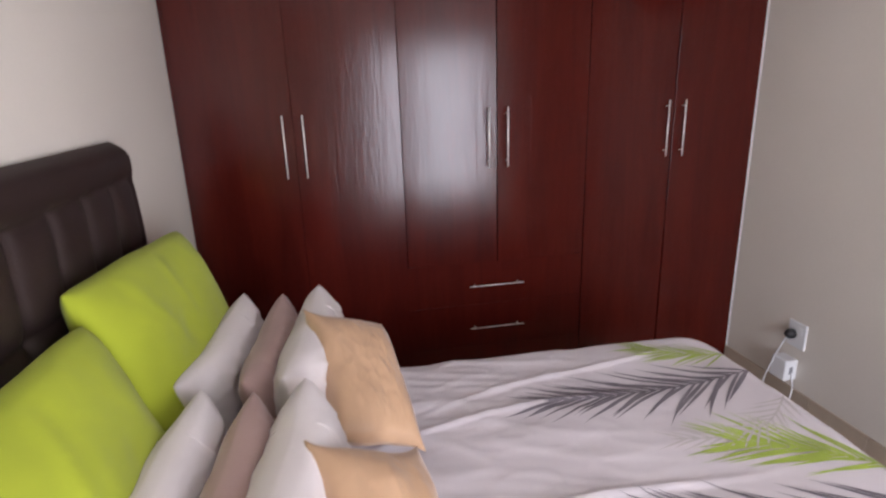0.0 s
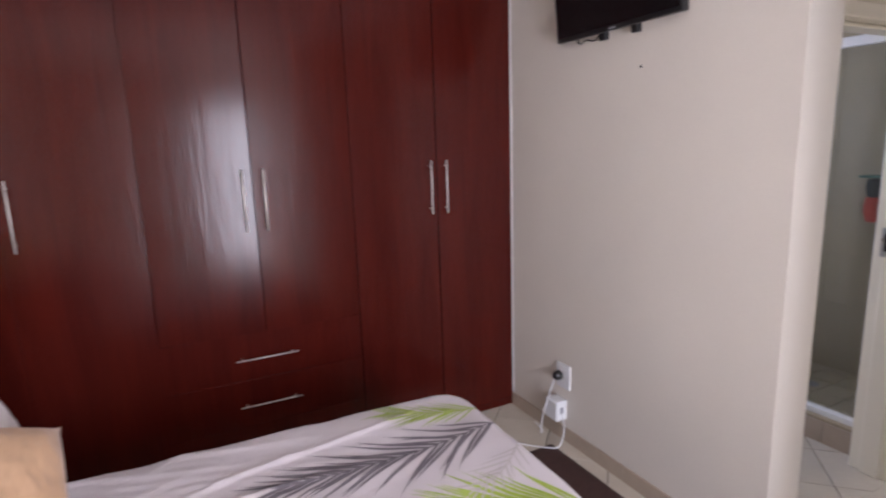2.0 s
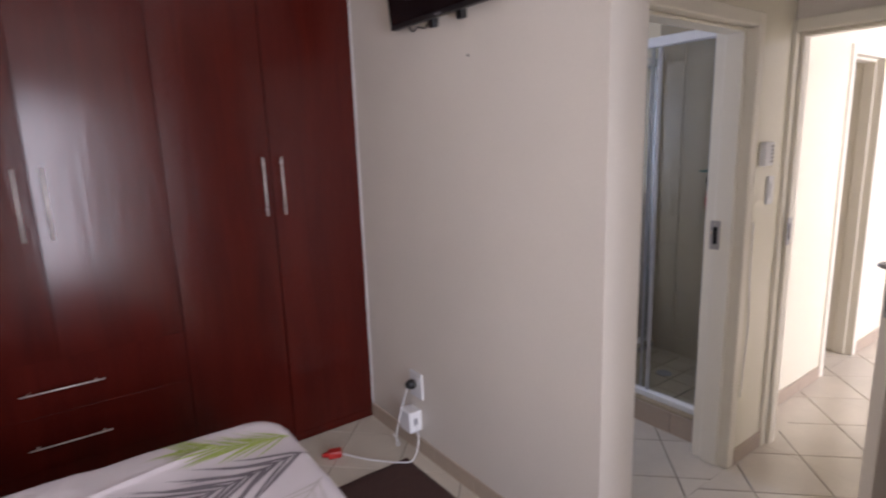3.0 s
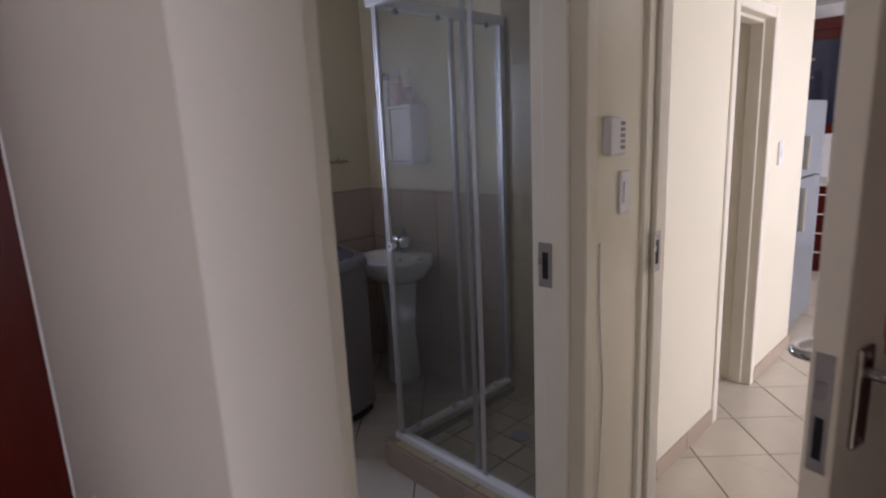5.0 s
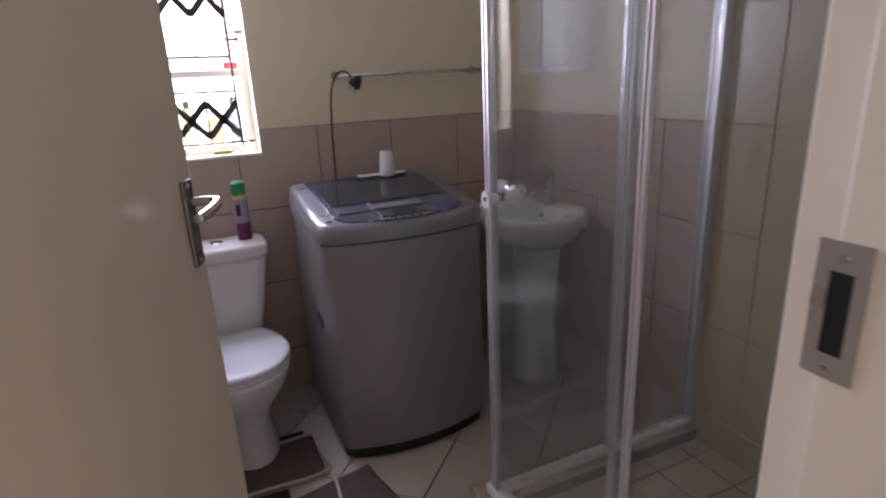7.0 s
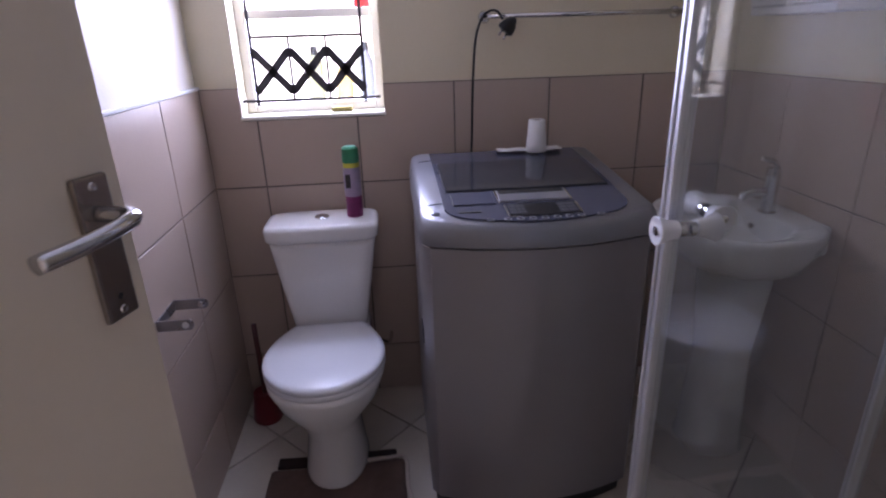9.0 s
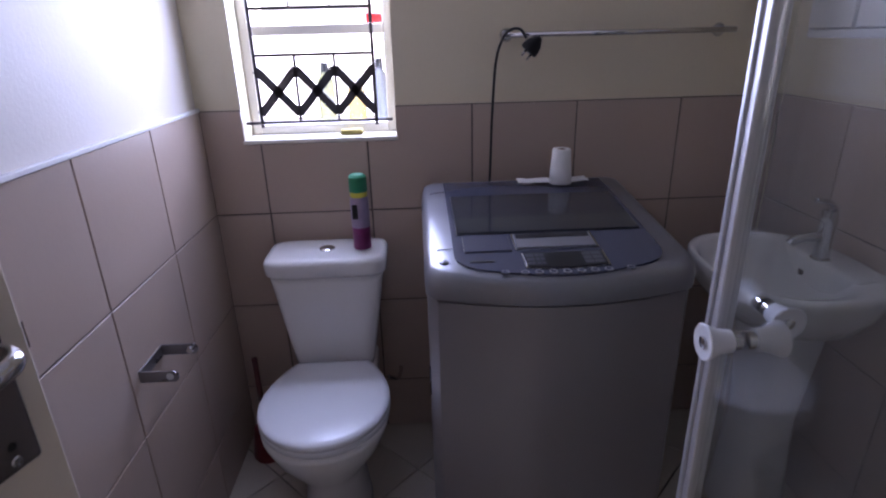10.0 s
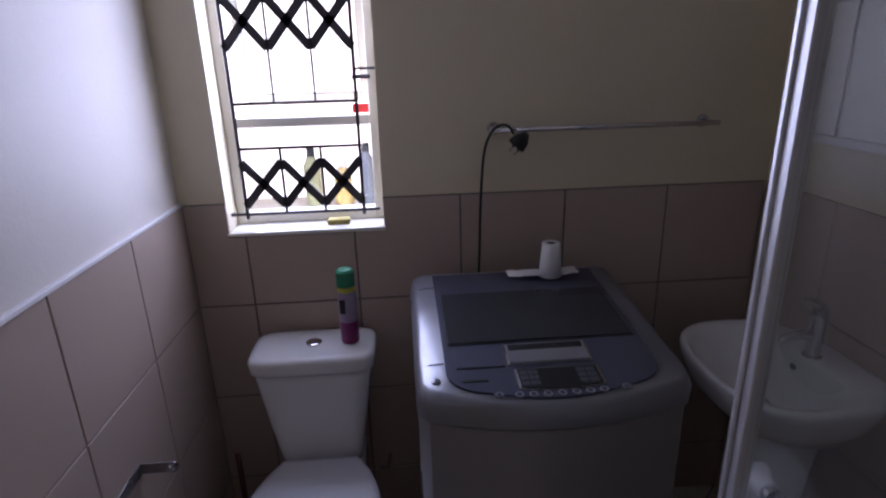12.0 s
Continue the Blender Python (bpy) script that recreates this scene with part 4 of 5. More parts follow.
    plate("control_display", -0.084, 0.094, -0.559, -0.503, 0.0062, BLACK, 0.010, 0.003)
    for x, w in ((-0.080, 0.017), (-0.060, 0.009), (-0.049, 0.009), (0.046, 0.018), (0.067, 0.020)):
        for y in (-0.556, -0.539, -0.522):
            plate("display_field", x, x + w, y, y + 0.013, 0.0072, DISPLAY, 0.0, 0.0024)
    for k in range(9):
        x = -0.122 + 0.030 * k + (0.02 if k == 8 else 0.0) - (0.012 if k == 0 else 0.0)
        at = pose(x, -0.562 - 0.020 * (1 - (x / 0.24) ** 2), zt(-0.575) + 0.0045)
        lathe("button_ring", [(0.0066, 0.0), (0.0095, 0.0), (0.0092, 0.0022), (0.0070, 0.0022)], MACHINE_TOP, ob, 18, at)
        lathe("button", [(0, 0), (0.0062, 0), (0.0058, 0.0026), (0.0, 0.003)], PANEL_BLUE, ob, 14, at)
    plate("badge", -0.205, -0.150, -0.530, -0.522, 0.0045, BLACK, 0.0, 0.0015)
    for y in (-0.095, -0.455):
        z = zt(y)
        tube("seam", [(-W - 0.0065, y, z - 0.055), (-W - 0.0015, y, z - 0.024), (-W + 0.012, y, z - 0.0062), (-W + 0.03, y, z - 0.0005), (-0.239, y, z + 0.001)], 0.0012, BLACK, ob, 6, False)
    lathe("latch_dome", [(0, 0), (0.011, 0), (0.010, 0.004), (0.005, 0.0065), (0, 0.007)], MACHINE_TOP, ob, 16, pose(-0.262, -0.515, zt(-0.515) - 0.001))
    box("side_grip", -W - 0.003, -W + 0.001, -0.42, -0.34, 0.50, 0.54, BLACK, ob, 0.001, 1)
    return ob


washing_machine()


def loo_roll():
    ob = thing("toilet_roll", pose(3.325, 3.06, 0.975), "half-used toilet roll standing on the washing machine", "toilet roll")
    seg = 26
    prof = [(0.014, 0.0), (0.033, 0.0), (0.0305, 0.04), (0.0275, 0.075), (0.0262, 0.098), (0.025, 0.1), (0.014, 0.1), (0.014, 0.001)]
    rings = [[(r * math.cos(2 * math.pi * k / seg), r * math.sin(2 * math.pi * k / seg), z) for k in range(seg)] for r, z in prof]
    loft("paper", rings, PAPER, ob, cap=False)
    lathe("core", [(0.0138, 0.004), (0.0138, 0.0985), (0.0118, 0.0985), (0.0118, 0.004)], material("cardboard", (0.20, 0.13, 0.085), 0.9, var=0.15, scale=20), ob, 20)
    v, f = [], []
    for i in range(13):
        for j in range(5):
            x = -0.125 + 0.21 * i / 12
            v.append((x, -0.01 + 0.05 * j / 4 + 0.01 * noise.noise((x * 20, 0, 4)), 0.004 + 0.010 * abs(noise.noise((x * 22, j * 0.7, 2)))))
    for i in range(12):
        for j in range(4):
            a = i * 5 + j
            f.append((a, a + 1, a + 6, a + 5))
    mesh("loose_sheet", v, f, PAPER, ob, smooth=True)
    return ob


loo_roll()

can = thing("spray_can", pose(2.725, 3.105, 0.779), "purple and green air freshener spray can on the cistern", "spray can")
lathe("body", [(0, 0), (0.026, 0.0), (0.0275, 0.004), (0.0275, 0.075)], material("purple_label", (0.20, 0.02, 0.11), 0.3, 0.2, var=0.3, scale=30), can, 22)
lathe("label", [(0.0278, 0.07), (0.0278, 0.15), (0.026, 0.165)], material("lilac_label", (0.33, 0.27, 0.38), 0.3, 0.2, var=0.25, scale=25), can, 22)
lathe("collar", [(0.026, 0.162), (0.0262, 0.18), (0.024, 0.186)], material("yellow_label", (0.55, 0.5, 0.05), 0.35, var=0.1), can, 22)
lathe("cap", [(0.0265, 0.18), (0.0275, 0.186), (0.0265, 0.225), (0.02, 0.232), (0, 0.233)], material("green_cap", (0.015, 0.21, 0.10), 0.4, var=0.1), can, 22)
box("mark", -0.020, -0.004, -0.0286, -0.0262, 0.10, 0.145, BLACK, can, 0.001, 1)


def paper_holder():
    """Flat steel band bent into a U: a back on the wall and two arms, each with a peg or its hole."""
    ob = thing("paper_holder", pose(2.25, 2.652, 0.675), "bare steel toilet paper holder on the tiled wall", "holder")
    box("plate", 0.0, 0.003, -0.0585, 0.0585, -0.0145, 0.0145, STEEL_BAND, ob, 0.0006, 1)
    for y in (-0.06, 0.06):
        box("arm", 0.0, 0.076, y - 0.0015, y + 0.0015, -0.0145, 0.0145, STEEL_BAND, ob, 0.0006, 1)
        lathe("arm_end", [(0, 0), (0.0145, 0), (0.0145, 0.003), (0, 0.003)], STEEL_BAND, ob, 24, pose(0.076, y + 0.0017, 0, 90))
    lathe("peg", [(0, 0), (0.009, 0), (0.010, 0.004), (0.007, 0.009), (0, 0.010)], CHROME, ob, 16, pose(0.072, 0.0585, 0, 90))
    lathe("peg_hole", [(0, 0), (0.0085, 0), (0.0085, 0.0012), (0, 0.0013)], WHITE_PLASTIC, ob, 16, pose(0.070, -0.0615, 0, 90))
    return ob


paper_holder()


def towel_rail():
    ob = thing("towel_rail", pose(3.185, 3.235, 1.385), "thin chrome towel rail on the wall", "towel rail")
    tube("rail", [(-0.015, -0.062, 0), (0.665, -0.062, 0)], 0.0075, CHROME, ob, 12)
    for x in (0.0, 0.645):
        tube("bracket", [(x, 0.0, 0.0), (x, -0.062, 0.0)], 0.008, CHROME, ob, 10)
        lathe("rose", [(0, 0), (0.02, 0), (0.016, 0.008), (0, 0.009)], CHROME, ob, 16, pose(x, 0, 0, 90))
    return ob


towel_rail()
cord = thing("power_cord", pose(0, 0, 0), "black power cord and plug hung over the towel rail", "cord")
tube("cable", [(3.232, 3.160, 1.375), (3.215, 3.158, 1.398), (3.190, 3.158, 1.400), (3.166, 3.166, 1.378), (3.148, 3.185, 1.31), (3.140, 3.20, 1.15), (3.135, 3.19, 1.02), (3.128, 3.17, 0.90)], 0.004, BLACK, cord)
PLUG_M = pose(3.246, 3.150, 1.352, 20, 38, 30)
loft("plug", [oval(0, 0, w, d, z, 24, 3.2) for z, w, d in ((0.034, 0.007, 0.007), (0.026, 0.012, 0.010), (0.012, 0.021, 0.018), (-0.004, 0.025, 0.020), (-0.014, 0.025, 0.020), (-0.017, 0.022, 0.017))], BLACK, cord, m=PLUG_M)
for dx, dy in ((-0.011, -0.006), (0.011, -0.006), (0.0, 0.011)):
    tube("pin", [(dx, dy, -0.016), (dx, dy, -0.036)], 0.0036, CHROME, cord, 8, m=PLUG_M)


def basin():
    ob = thing("wash_basin", pose(XR - 0.012, 2.785, 0), "white ceramic pedestal wash basin with a mixer tap", "wash basin")
    # local: x to the wall (0), y along it
    def ring(rx, ry, z, cx=-0.203, n=52, power=2.6):
        return [(min(x, 0.0), y, z) for x, y, z in oval(cx, 0.0, rx, ry, z, n, power)]
    outer = [ring(0.095, 0.11, 0.645, -0.16, 52, 2.2), ring(0.165, 0.195, 0.685, -0.185, 52, 2.3), ring(0.190, 0.232, 0.74), ring(0.202, 0.248, 0.785), ring(0.203, 0.25, 0.802)]
    inner = [ring(0.199, 0.246, 0.809), ring(0.190, 0.236, 0.811), ring(0.155, 0.205, 0.803, -0.232, 52, 2.3), ring(0.135, 0.175, 0.75, -0.228, 52, 2.2), ring(0.10, 0.12, 0.70, -0.22, 52, 2.0), ring(0.03, 0.03, 0.684, -0.215, 52, 2.0)]
    loft("bowl", outer + inner, CERAMIC, ob)
    box("tap_ledge", -0.105, -0.001, -0.15, 0.15, 0.72, 0.8105, CERAMIC, ob, 0.014, 3, smooth=True)
    loft("pedestal", [oval(-0.17, 0, rx, ry, z, 28, 3) for z, rx, ry in ((0.0, 0.10, 0.10), (0.04, 0.092, 0.092), (0.35, 0.075, 0.08), (0.67, 0.095, 0.11))], CERAMIC, ob)
    lathe("overflow", [(0, 0), (0.011, 0.0), (0.011, 0.003), (0, 0.0032)], SCREW, ob, 16, pose(-0.103, 0.05, 0.757, 0, -80))
    lathe("drain", [(0, 0), (0.022, 0), (0.02, 0.003), (0, 0.003)], CHROME, ob, 18, pose(-0.215, 0, 0.684))
    lathe("tap_body", [(0, 0), (0.024, 0), (0.024, 0.004), (0.019, 0.008), (0.019, 0.10), (0.021, 0.105), (0.019, 0.135), (0, 0.138)], CHROME, ob, 20, pose(-0.092, 0.01, 0.81))
    tube("spout", [(-0.085, 0.01, 0.865), (-0.13, 0.01, 0.875), (-0.172, 0.01, 0.868), (-0.182, 0.01, 0.855)], 0.012, CHROME, ob, 12)
    tube("tap_lever", [(-0.080, 0.01, 0.945), (-0.098, 0.01, 0.965), (-0.138, 0.01, 0.975)], 0.007, CHROME, ob, 10)
    return ob


basin()


def wall_shelf():
    ob = thing("wall_shelf", pose(XR, 2.82, 1.36), "small white plastic shelf unit above the wash basin", "shelf")
    boxes("unit", [(-0.13, 0.0, -0.17, 0.17, 0.325, 0.345), (-0.13, 0.0, -0.17, 0.17, 0.0, 0.02), (-0.13, 0.0, -0.17, -0.155, 0.02, 0.325), (-0.13, 0.0, 0.155, 0.17, 0.02, 0.325), (-0.012, 0.0, -0.155, 0.155, 0.02, 0.325), (-0.13, -0.012, -0.007, 0.007, 0.02, 0.325)], WHITE_PLASTIC, ob, 0.003)
    for y in (-0.085, 0.085):
        box("door", -0.137, -0.131, y - 0.077, y + 0.077, 0.024, 0.321, WHITE_PLASTIC, ob, 0.002, 1)
    return ob


wall_shelf()
cup = thing("brush_cup", pose(XR - 0.07, 2.74, 1.705), "dark red cup full of toothbrushes", "cup")
lathe("cup", [(0, 0), (0.034, 0), (0.040, 0.10), (0.036, 0.10), (0.032, 0.01), (0, 0.01)], material("maroon_cup", (0.13, 0.035, 0.04), 0.4, var=0.1), cup, 20)
for k, (dx, dy, mt) in enumerate(((0.02, 0.01, WHITE_PLASTIC), (-0.02, 0.015, RED_PLASTIC), (0.0, -0.025, WHITE_PLASTIC), (-0.01, 0.028, GREY_PLASTIC))):
    tube("toothbrush", [(dx * 0.3, dy * 0.3, 0.012), (dx * 1.6, dy * 1.6, 0.17 + 0.012 * k)], 0.004, mt, cup, 8)
    box("brush_head", dx * 1.6 - 0.007, dx * 1.6 + 0.005, dy * 1.6 - 0.005, dy * 1.6 + 0.005, 0.155 + 0.012 * k, 0.185 + 0.012 * k, WHITE_PLASTIC, cup, 0.001, 1)
jar = thing("pink_tumbler", pose(XR - 0.07, 2.83, 1.705), "pink plastic tumbler on the shelf unit", "tumbler")
lathe("body", [(0, 0), (0.036, 0), (0.04, 0.13), (0.037, 0.13), (0.033, 0.008), (0, 0.008)], material("pink_plastic", (0.5, 0.2, 0.18), 0.4, var=0.1), jar, 20)
bot = thing("lotion_bottle", pose(XR - 0.07, 2.92, 1.705), "pale lotion bottle with a dark cap", "bottle")
lathe("body", [(0, 0), (0.026, 0), (0.027, 0.14), (0.012, 0.155), (0, 0.156)], WHITE_PLASTIC, bot, 18)
lathe("cap", [(0.0, 0.155), (0.018, 0.155), (0.018, 0.195), (0, 0.197)], BLACK, bot, 16)


# == shower ==
SX0, SY1 = 3.262, 2.06
SZ = 0.085


def shower_screen():
    ob = thing("shower_screen", pose(0, 0, 0), "corner shower screen of clear glass in aluminium rails", "shower screen")
    z0, z1 = 0.135, 2.085
    mid_y, mid_x = 1.56, 3.70
    def pane(nm, *a):
        p = box(nm, *a, GLASS, ob)
        p.visible_shadow = False
    pane("glass_panel", SX0 + 0.014, SX0 + 0.020, YB1 + 0.03, mid_y + 0.03, z0 + 0.03, z1 - 0.04)
    slider = box("glass_door", -0.003, 0.003, mid_y - SY1 - 0.008, 0.0, z0 + 0.03, z1 - 0.04, GLASS, ob, m=pose(SX0 - 0.007, SY1 - 0.012, 0, 0, 0, 1.6))
    slider.visible_shadow = False
    pane("glass_panel", mid_x - 0.03, XR - 0.05, SY1 - 0.016, SY1 - 0.010, z0 + 0.03, z1 - 0.04)
    pane("glass_door", SX0 + 0.012, mid_x + 0.02, SY1 + 0.004, SY1 + 0.010, z0 + 0.03, z1 - 0.04)
    # rails
    boxes("top_rail", [(SX0 - 0.025, SX0 + 0.03, YB1 + 0.012, SY1 + 0.025, z1 - 0.045, z1), (SX0 + 0.03, XR - 0.012, SY1 - 0.03, SY1 + 0.025, z1 - 0.045, z1)], WHITE_ALU, ob, 0.003)
    boxes("bottom_rail", [(SX0 - 0.022, SX0 + 0.026, YB1 + 0.012, SY1 + 0.022, z0, z0 + 0.032), (SX0 + 0.026, XR - 0.012, SY1 - 0.022, SY1 + 0.016, z0, z0 + 0.020)], WHITE_ALU, ob, 0.003)
    def post(x, y, w, d, mat=ALU):
        boxes("post", [(x - w / 2, x + w / 2, y - d / 2, y - d / 2 + d * 0.3, z0 + 0.03, z1 - 0.04), (x - w / 2 + 0.003, x + w / 2 - 0.003, y - d * 0.2, y + d * 0.2, z0 + 0.03, z1 - 0.04), (x - w / 2, x + w / 2, y + d / 2 - d * 0.3, y + d / 2, z0 + 0.03, z1 - 0.04)], mat, ob, 0.0015)
    post(SX0 - 0.007, SY1 - 0.014, 0.016, 0.026)
    post(SX0 + 0.012, SY1 + 0.007, 0.022, 0.014)
    post(SX0 + 0.007, mid_y - 0.02, 0.012, 0.018)
    post(SX0 + 0.017, mid_y + 0.03, 0.012, 0.016)
    post(mid_x + 0.01, SY1 + 0.007, 0.02, 0.014)
    post(mid_x - 0.02, SY1 - 0.013, 0.02, 0.014)
    post(XR - 0.03, SY1 - 0.005, 0.034, 0.04)
    post(SX0 + 0.008, YB1 + 0.03, 0.03, 0.035)
    for x in (3.34, 3.58, 3.9):
        lathe("roller", [(0, 0), (0.012, 0), (0.014, 0.006), (0.012, 0.014), (0, 0.015)], WHITE_PLASTIC, ob, 14, pose(x, SY1 - 0.034, z0 + 0.05, 90))
        lathe("roller", [(0, 0), (0.012, 0), (0.014, 0.006), (0.012, 0.014), (0, 0.015)], GREY_PLASTIC, ob, 14, pose(x, SY1 - 0.034, z1 - 0.06, 90))
    knob_prof = [(0, 0.0), (0.009, 0.0), (0.0095, 0.008), (0.0125, 0.0095), (0.0138, 0.022), (0.0195, 0.036), (0.021, 0.0385), (0.0195, 0.040), (0.011, 0.0385), (0.0, 0.0385)]
    stud = [(0, 0.0), (0.0065, 0.0), (0.0065, 0.003), (0, 0.004)]
    kz = 1.072
    for (x, y), a, b in (((SX0 - 0.007, SY1 - 0.065), (0, -90, 0), (0, 90, 0)), ((SX0 + 0.065, SY1 + 0.007), (90, 0, 0), (-90, 0, 0))):
        for rot in (a, b):
            lathe("knob", knob_prof, WHITE_PLASTIC, ob, 24, pose(x, y, kz, *rot) @ pose(0, 0, 0.004))
            lathe("knob_collar", [(0, 0), (0.0105, 0), (0.0105, 0.009), (0, 0.009)], CHROME, ob, 18, pose(x, y, kz, *rot) @ pose(0, 0, 0.0035))
            lathe("knob_stud", stud, CHROME, ob, 16, pose(x, y, kz, *rot) @ pose(0, 0, 0.0415))
    return ob


shower_screen()
lathe_drain = thing("shower_drain", pose(3.70, 1.70, SZ + 0.001), "round steel shower drain in the tiled floor", "drain")
lathe("ring", [(0.03, 0.0), (0.048, 0.0), (0.046, 0.004), (0.03, 0.004)], GREY_PLASTIC, lathe_drain, 24)
lathe("hole", [(0, 0), (0.03, 0), (0.03, 0.001), (0, 0.001)], SCREW, lathe_drain, 20)
shc = thing("shower_caddy", pose(XR - 0.012, 1.58, 1.36), "green shelf with dark and red sponges in the shower", "shower caddy")
boxes("shelf", [(-0.11, 0.0, -0.12, 0.10, 0.0, 0.012)], material("green_plastic", (0.02, 0.13, 0.085), 0.4, var=0.1), shc, 0.003)
lathe("dark_sponge", [(0, -0.12), (0.03, -0.115), (0.045, -0.06), (0.035, -0.01), (0, -0.004)], material("dark_sponge", (0.02, 0.03, 0.025), 0.95, var=0.4, scale=30, bump=1.0, bscale=120), shc, 16, pose(-0.06, 0.03, 0))
lathe("red_sponge", [(0, -0.27), (0.03, -0.265), (0.05, -0.19), (0.04, -0.12), (0, -0.11)], material("red_sponge", (0.5, 0.05, 0.025), 0.95, var=0.3, scale=30, bump=1.0, bscale=120), shc, 16, pose(-0.055, 0.03, 0))


# == bathroom window ==
def bath_window():
    ob = thing("window_1", pose(0, 0, 0), "small steel window with a white frame", "", kind="structure")
    y0, y1 = 3.33, 3.365
    fr = 0.03
    boxes("frame", [(WX0, WX0 + fr, y0, y1, WZ0, WZ1), (WX1 - fr, WX1, y0, y1, WZ0, WZ1), (WX0 + fr, WX1 - fr, y0, y1, WZ0, WZ0 + fr), (WX0 + fr, WX1 - fr, y0, y1, WZ1 - fr, WZ1), (WX0 + fr, WX1 - fr, y0, y1, 1.40, 1.43)], ENAMEL, ob, 0.003)
    boxes("sill", [(WX0 - 0.004, WX1 + 0.004, 3.222, 3.36, WZ0 - 0.012, WZ0)], ENAMEL, ob, 0.002)
    # top-hung sash, pushed open
    sash = thing("sash", pose(0, y1, WZ1 - fr, 14), "", "")
    sash.parent = ob
    hgt = WZ1 - fr - 1.445
    boxes("sash_frame", [(WX0 + 0.035, WX0 + 0.06, 0, 0.022, -hgt, 0), (WX1 - 0.06, WX1 - 0.035, 0, 0.022, -hgt, 0), (WX0 + 0.06, WX1 - 0.06, 0, 0.022, -hgt, -hgt + 0.028), (WX0 + 0.06, WX1 - 0.06, 0, 0.022, -0.025, 0)], ENAMEL, sash, 0.002)
    p = box("pane", WX0 + 0.06, WX1 - 0.06, 0.009, 0.013, -hgt + 0.028, -0.025, PANE, sash)
    p.visible_shadow = False
    p = box("pane", WX0 + fr, WX1 - fr, 3.345, 3.349, WZ0 + fr, 1.40, PANE, ob)
    p.visible_shadow = False
    box("handle", WX1 - 0.075, WX1 - 0.02, 3.315, 3.33, 1.535, 1.548, STEEL_BAR, ob, 0.002)
    return ob


bath_window()


def burglar_bars():
    ob = thing("burglar_bars", pose(0, 0, 0), "dark steel burglar bars with crossed flat diagonals", "burglar bars")
    y = 3.275
    xs = (2.425, 2.545, 2.665, 2.783)
    t = 0.005
    def bar(a, b, w, nm="bar"):
        a, b = Vector((a[0], y, a[1])), Vector((b[0], y, b[1]))
        d = (b - a).normalized()
        s = d.cross(Vector((0, 1, 0))) * w / 2
        n = Vector((0, t / 2, 0))
        v = [a + s - n, a - s - n, b - s - n, b + s - n, a + s + n, a - s + n, b - s + n, b + s + n]
        mesh(nm, v, [(0, 1, 2, 3), (4, 7, 6, 5), (0, 4, 5, 1), (1, 5, 6, 2), (2, 6, 7, 3), (3, 7, 4, 0)], STEEL_BAR, ob)
    for x in (xs[0], xs[3]):
        bar((x, WZ0 + 0.03), (x, 2.0), 0.010)
    for z in (1.145, 1.345, 1.475, 1.80, 2.0):
        bar((xs[0] - (0.05 if z in (1.145,) else 0), z), (xs[3] + (0.05 if z in (1.145,) else 0), z), 0.009)
    for z in (1.565,):
        bar((xs[3], z), (WX1, z), 0.007)
    for x in xs[1:3]:
        bar((x, 1.145), (x, 1.345), 0.008)
        bar((x, 1.475), (x, 2.0), 0.006)
    for zb, zt_ in ((1.170, 1.305), (1.625, 1.77)):
        for a, b in zip(xs, xs[1:]):
            bar((a, zb), (b, zt_), 0.025, "diagonal")
            bar((a, zt_), (b, zb), 0.025, "diagonal")
    return ob


burglar_bars()
ledge = setting(box("outside_sill", WX0 - 0.1, WX1 + 0.1, YN + 0.22, YN + 0.42, WZ0 - 0.06, WZ0 + 0.01, material("plaster_sill", (0.6, 0.57, 0.5), 0.9, bump=0.3), None, 0.005), "plastered outer window sill")
for k, (x, h, r, col, cap) in enumerate(((2.595, 0.17, 0.030, (0.34, 0.34, 0.17), BLACK), (2.70, 0.13, 0.032, (0.66, 0.45, 0.14), WHITE_PLASTIC), (2.785, 0.18, 0.028, (0.20, 0.22, 0.26), BLACK), (2.87, 0.14, 0.03, (0.22, 0.45, 0.18), WHITE_PLASTIC))):
    b = thing("sill_bottle", pose(x, 3.52, WZ0 + 0.01), ("olive", "amber", "grey", "green")[k] + " plastic bottle standing on the outer sill", "bottle", "bottles on the sill")
    lathe("body", [(0, 0), (r, 0), (r, h * 0.8), (r * 0.45, h), (0, h)], material("bottle_" + ("olive", "amber", "grey", "green")[k], col, 0.3, var=0.1), b, 18)
    lathe("cap", [(0, h), (r * 0.5, h), (r * 0.45, h + 0.03), (0, h + 0.032)], cap, b, 14)
red = thing("red_packet", pose(2.79, 3.40, 1.43), "small red packet on the window transom", "packet")
box("body", -0.03, 0.03, -0.015, 0.015, 0.0, 0.03, RED_PLASTIC, red, 0.004)
spg = thing("yellow_sponge", pose(2.70, 3.29, WZ0), "flat yellow sponge on the window sill", "sponge")
box("body", -0.035, 0.035, -0.02, 0.02, 0.0, 0.016, material("yellow_sponge", (0.40, 0.33, 0.10), 0.95, bump=0.8, bscale=200), spg, 0.004)
# Self-lit panel added outside; its emission stands in for daylight through the window.
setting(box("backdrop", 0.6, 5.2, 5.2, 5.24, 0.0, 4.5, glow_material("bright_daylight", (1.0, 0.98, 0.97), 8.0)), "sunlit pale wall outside")

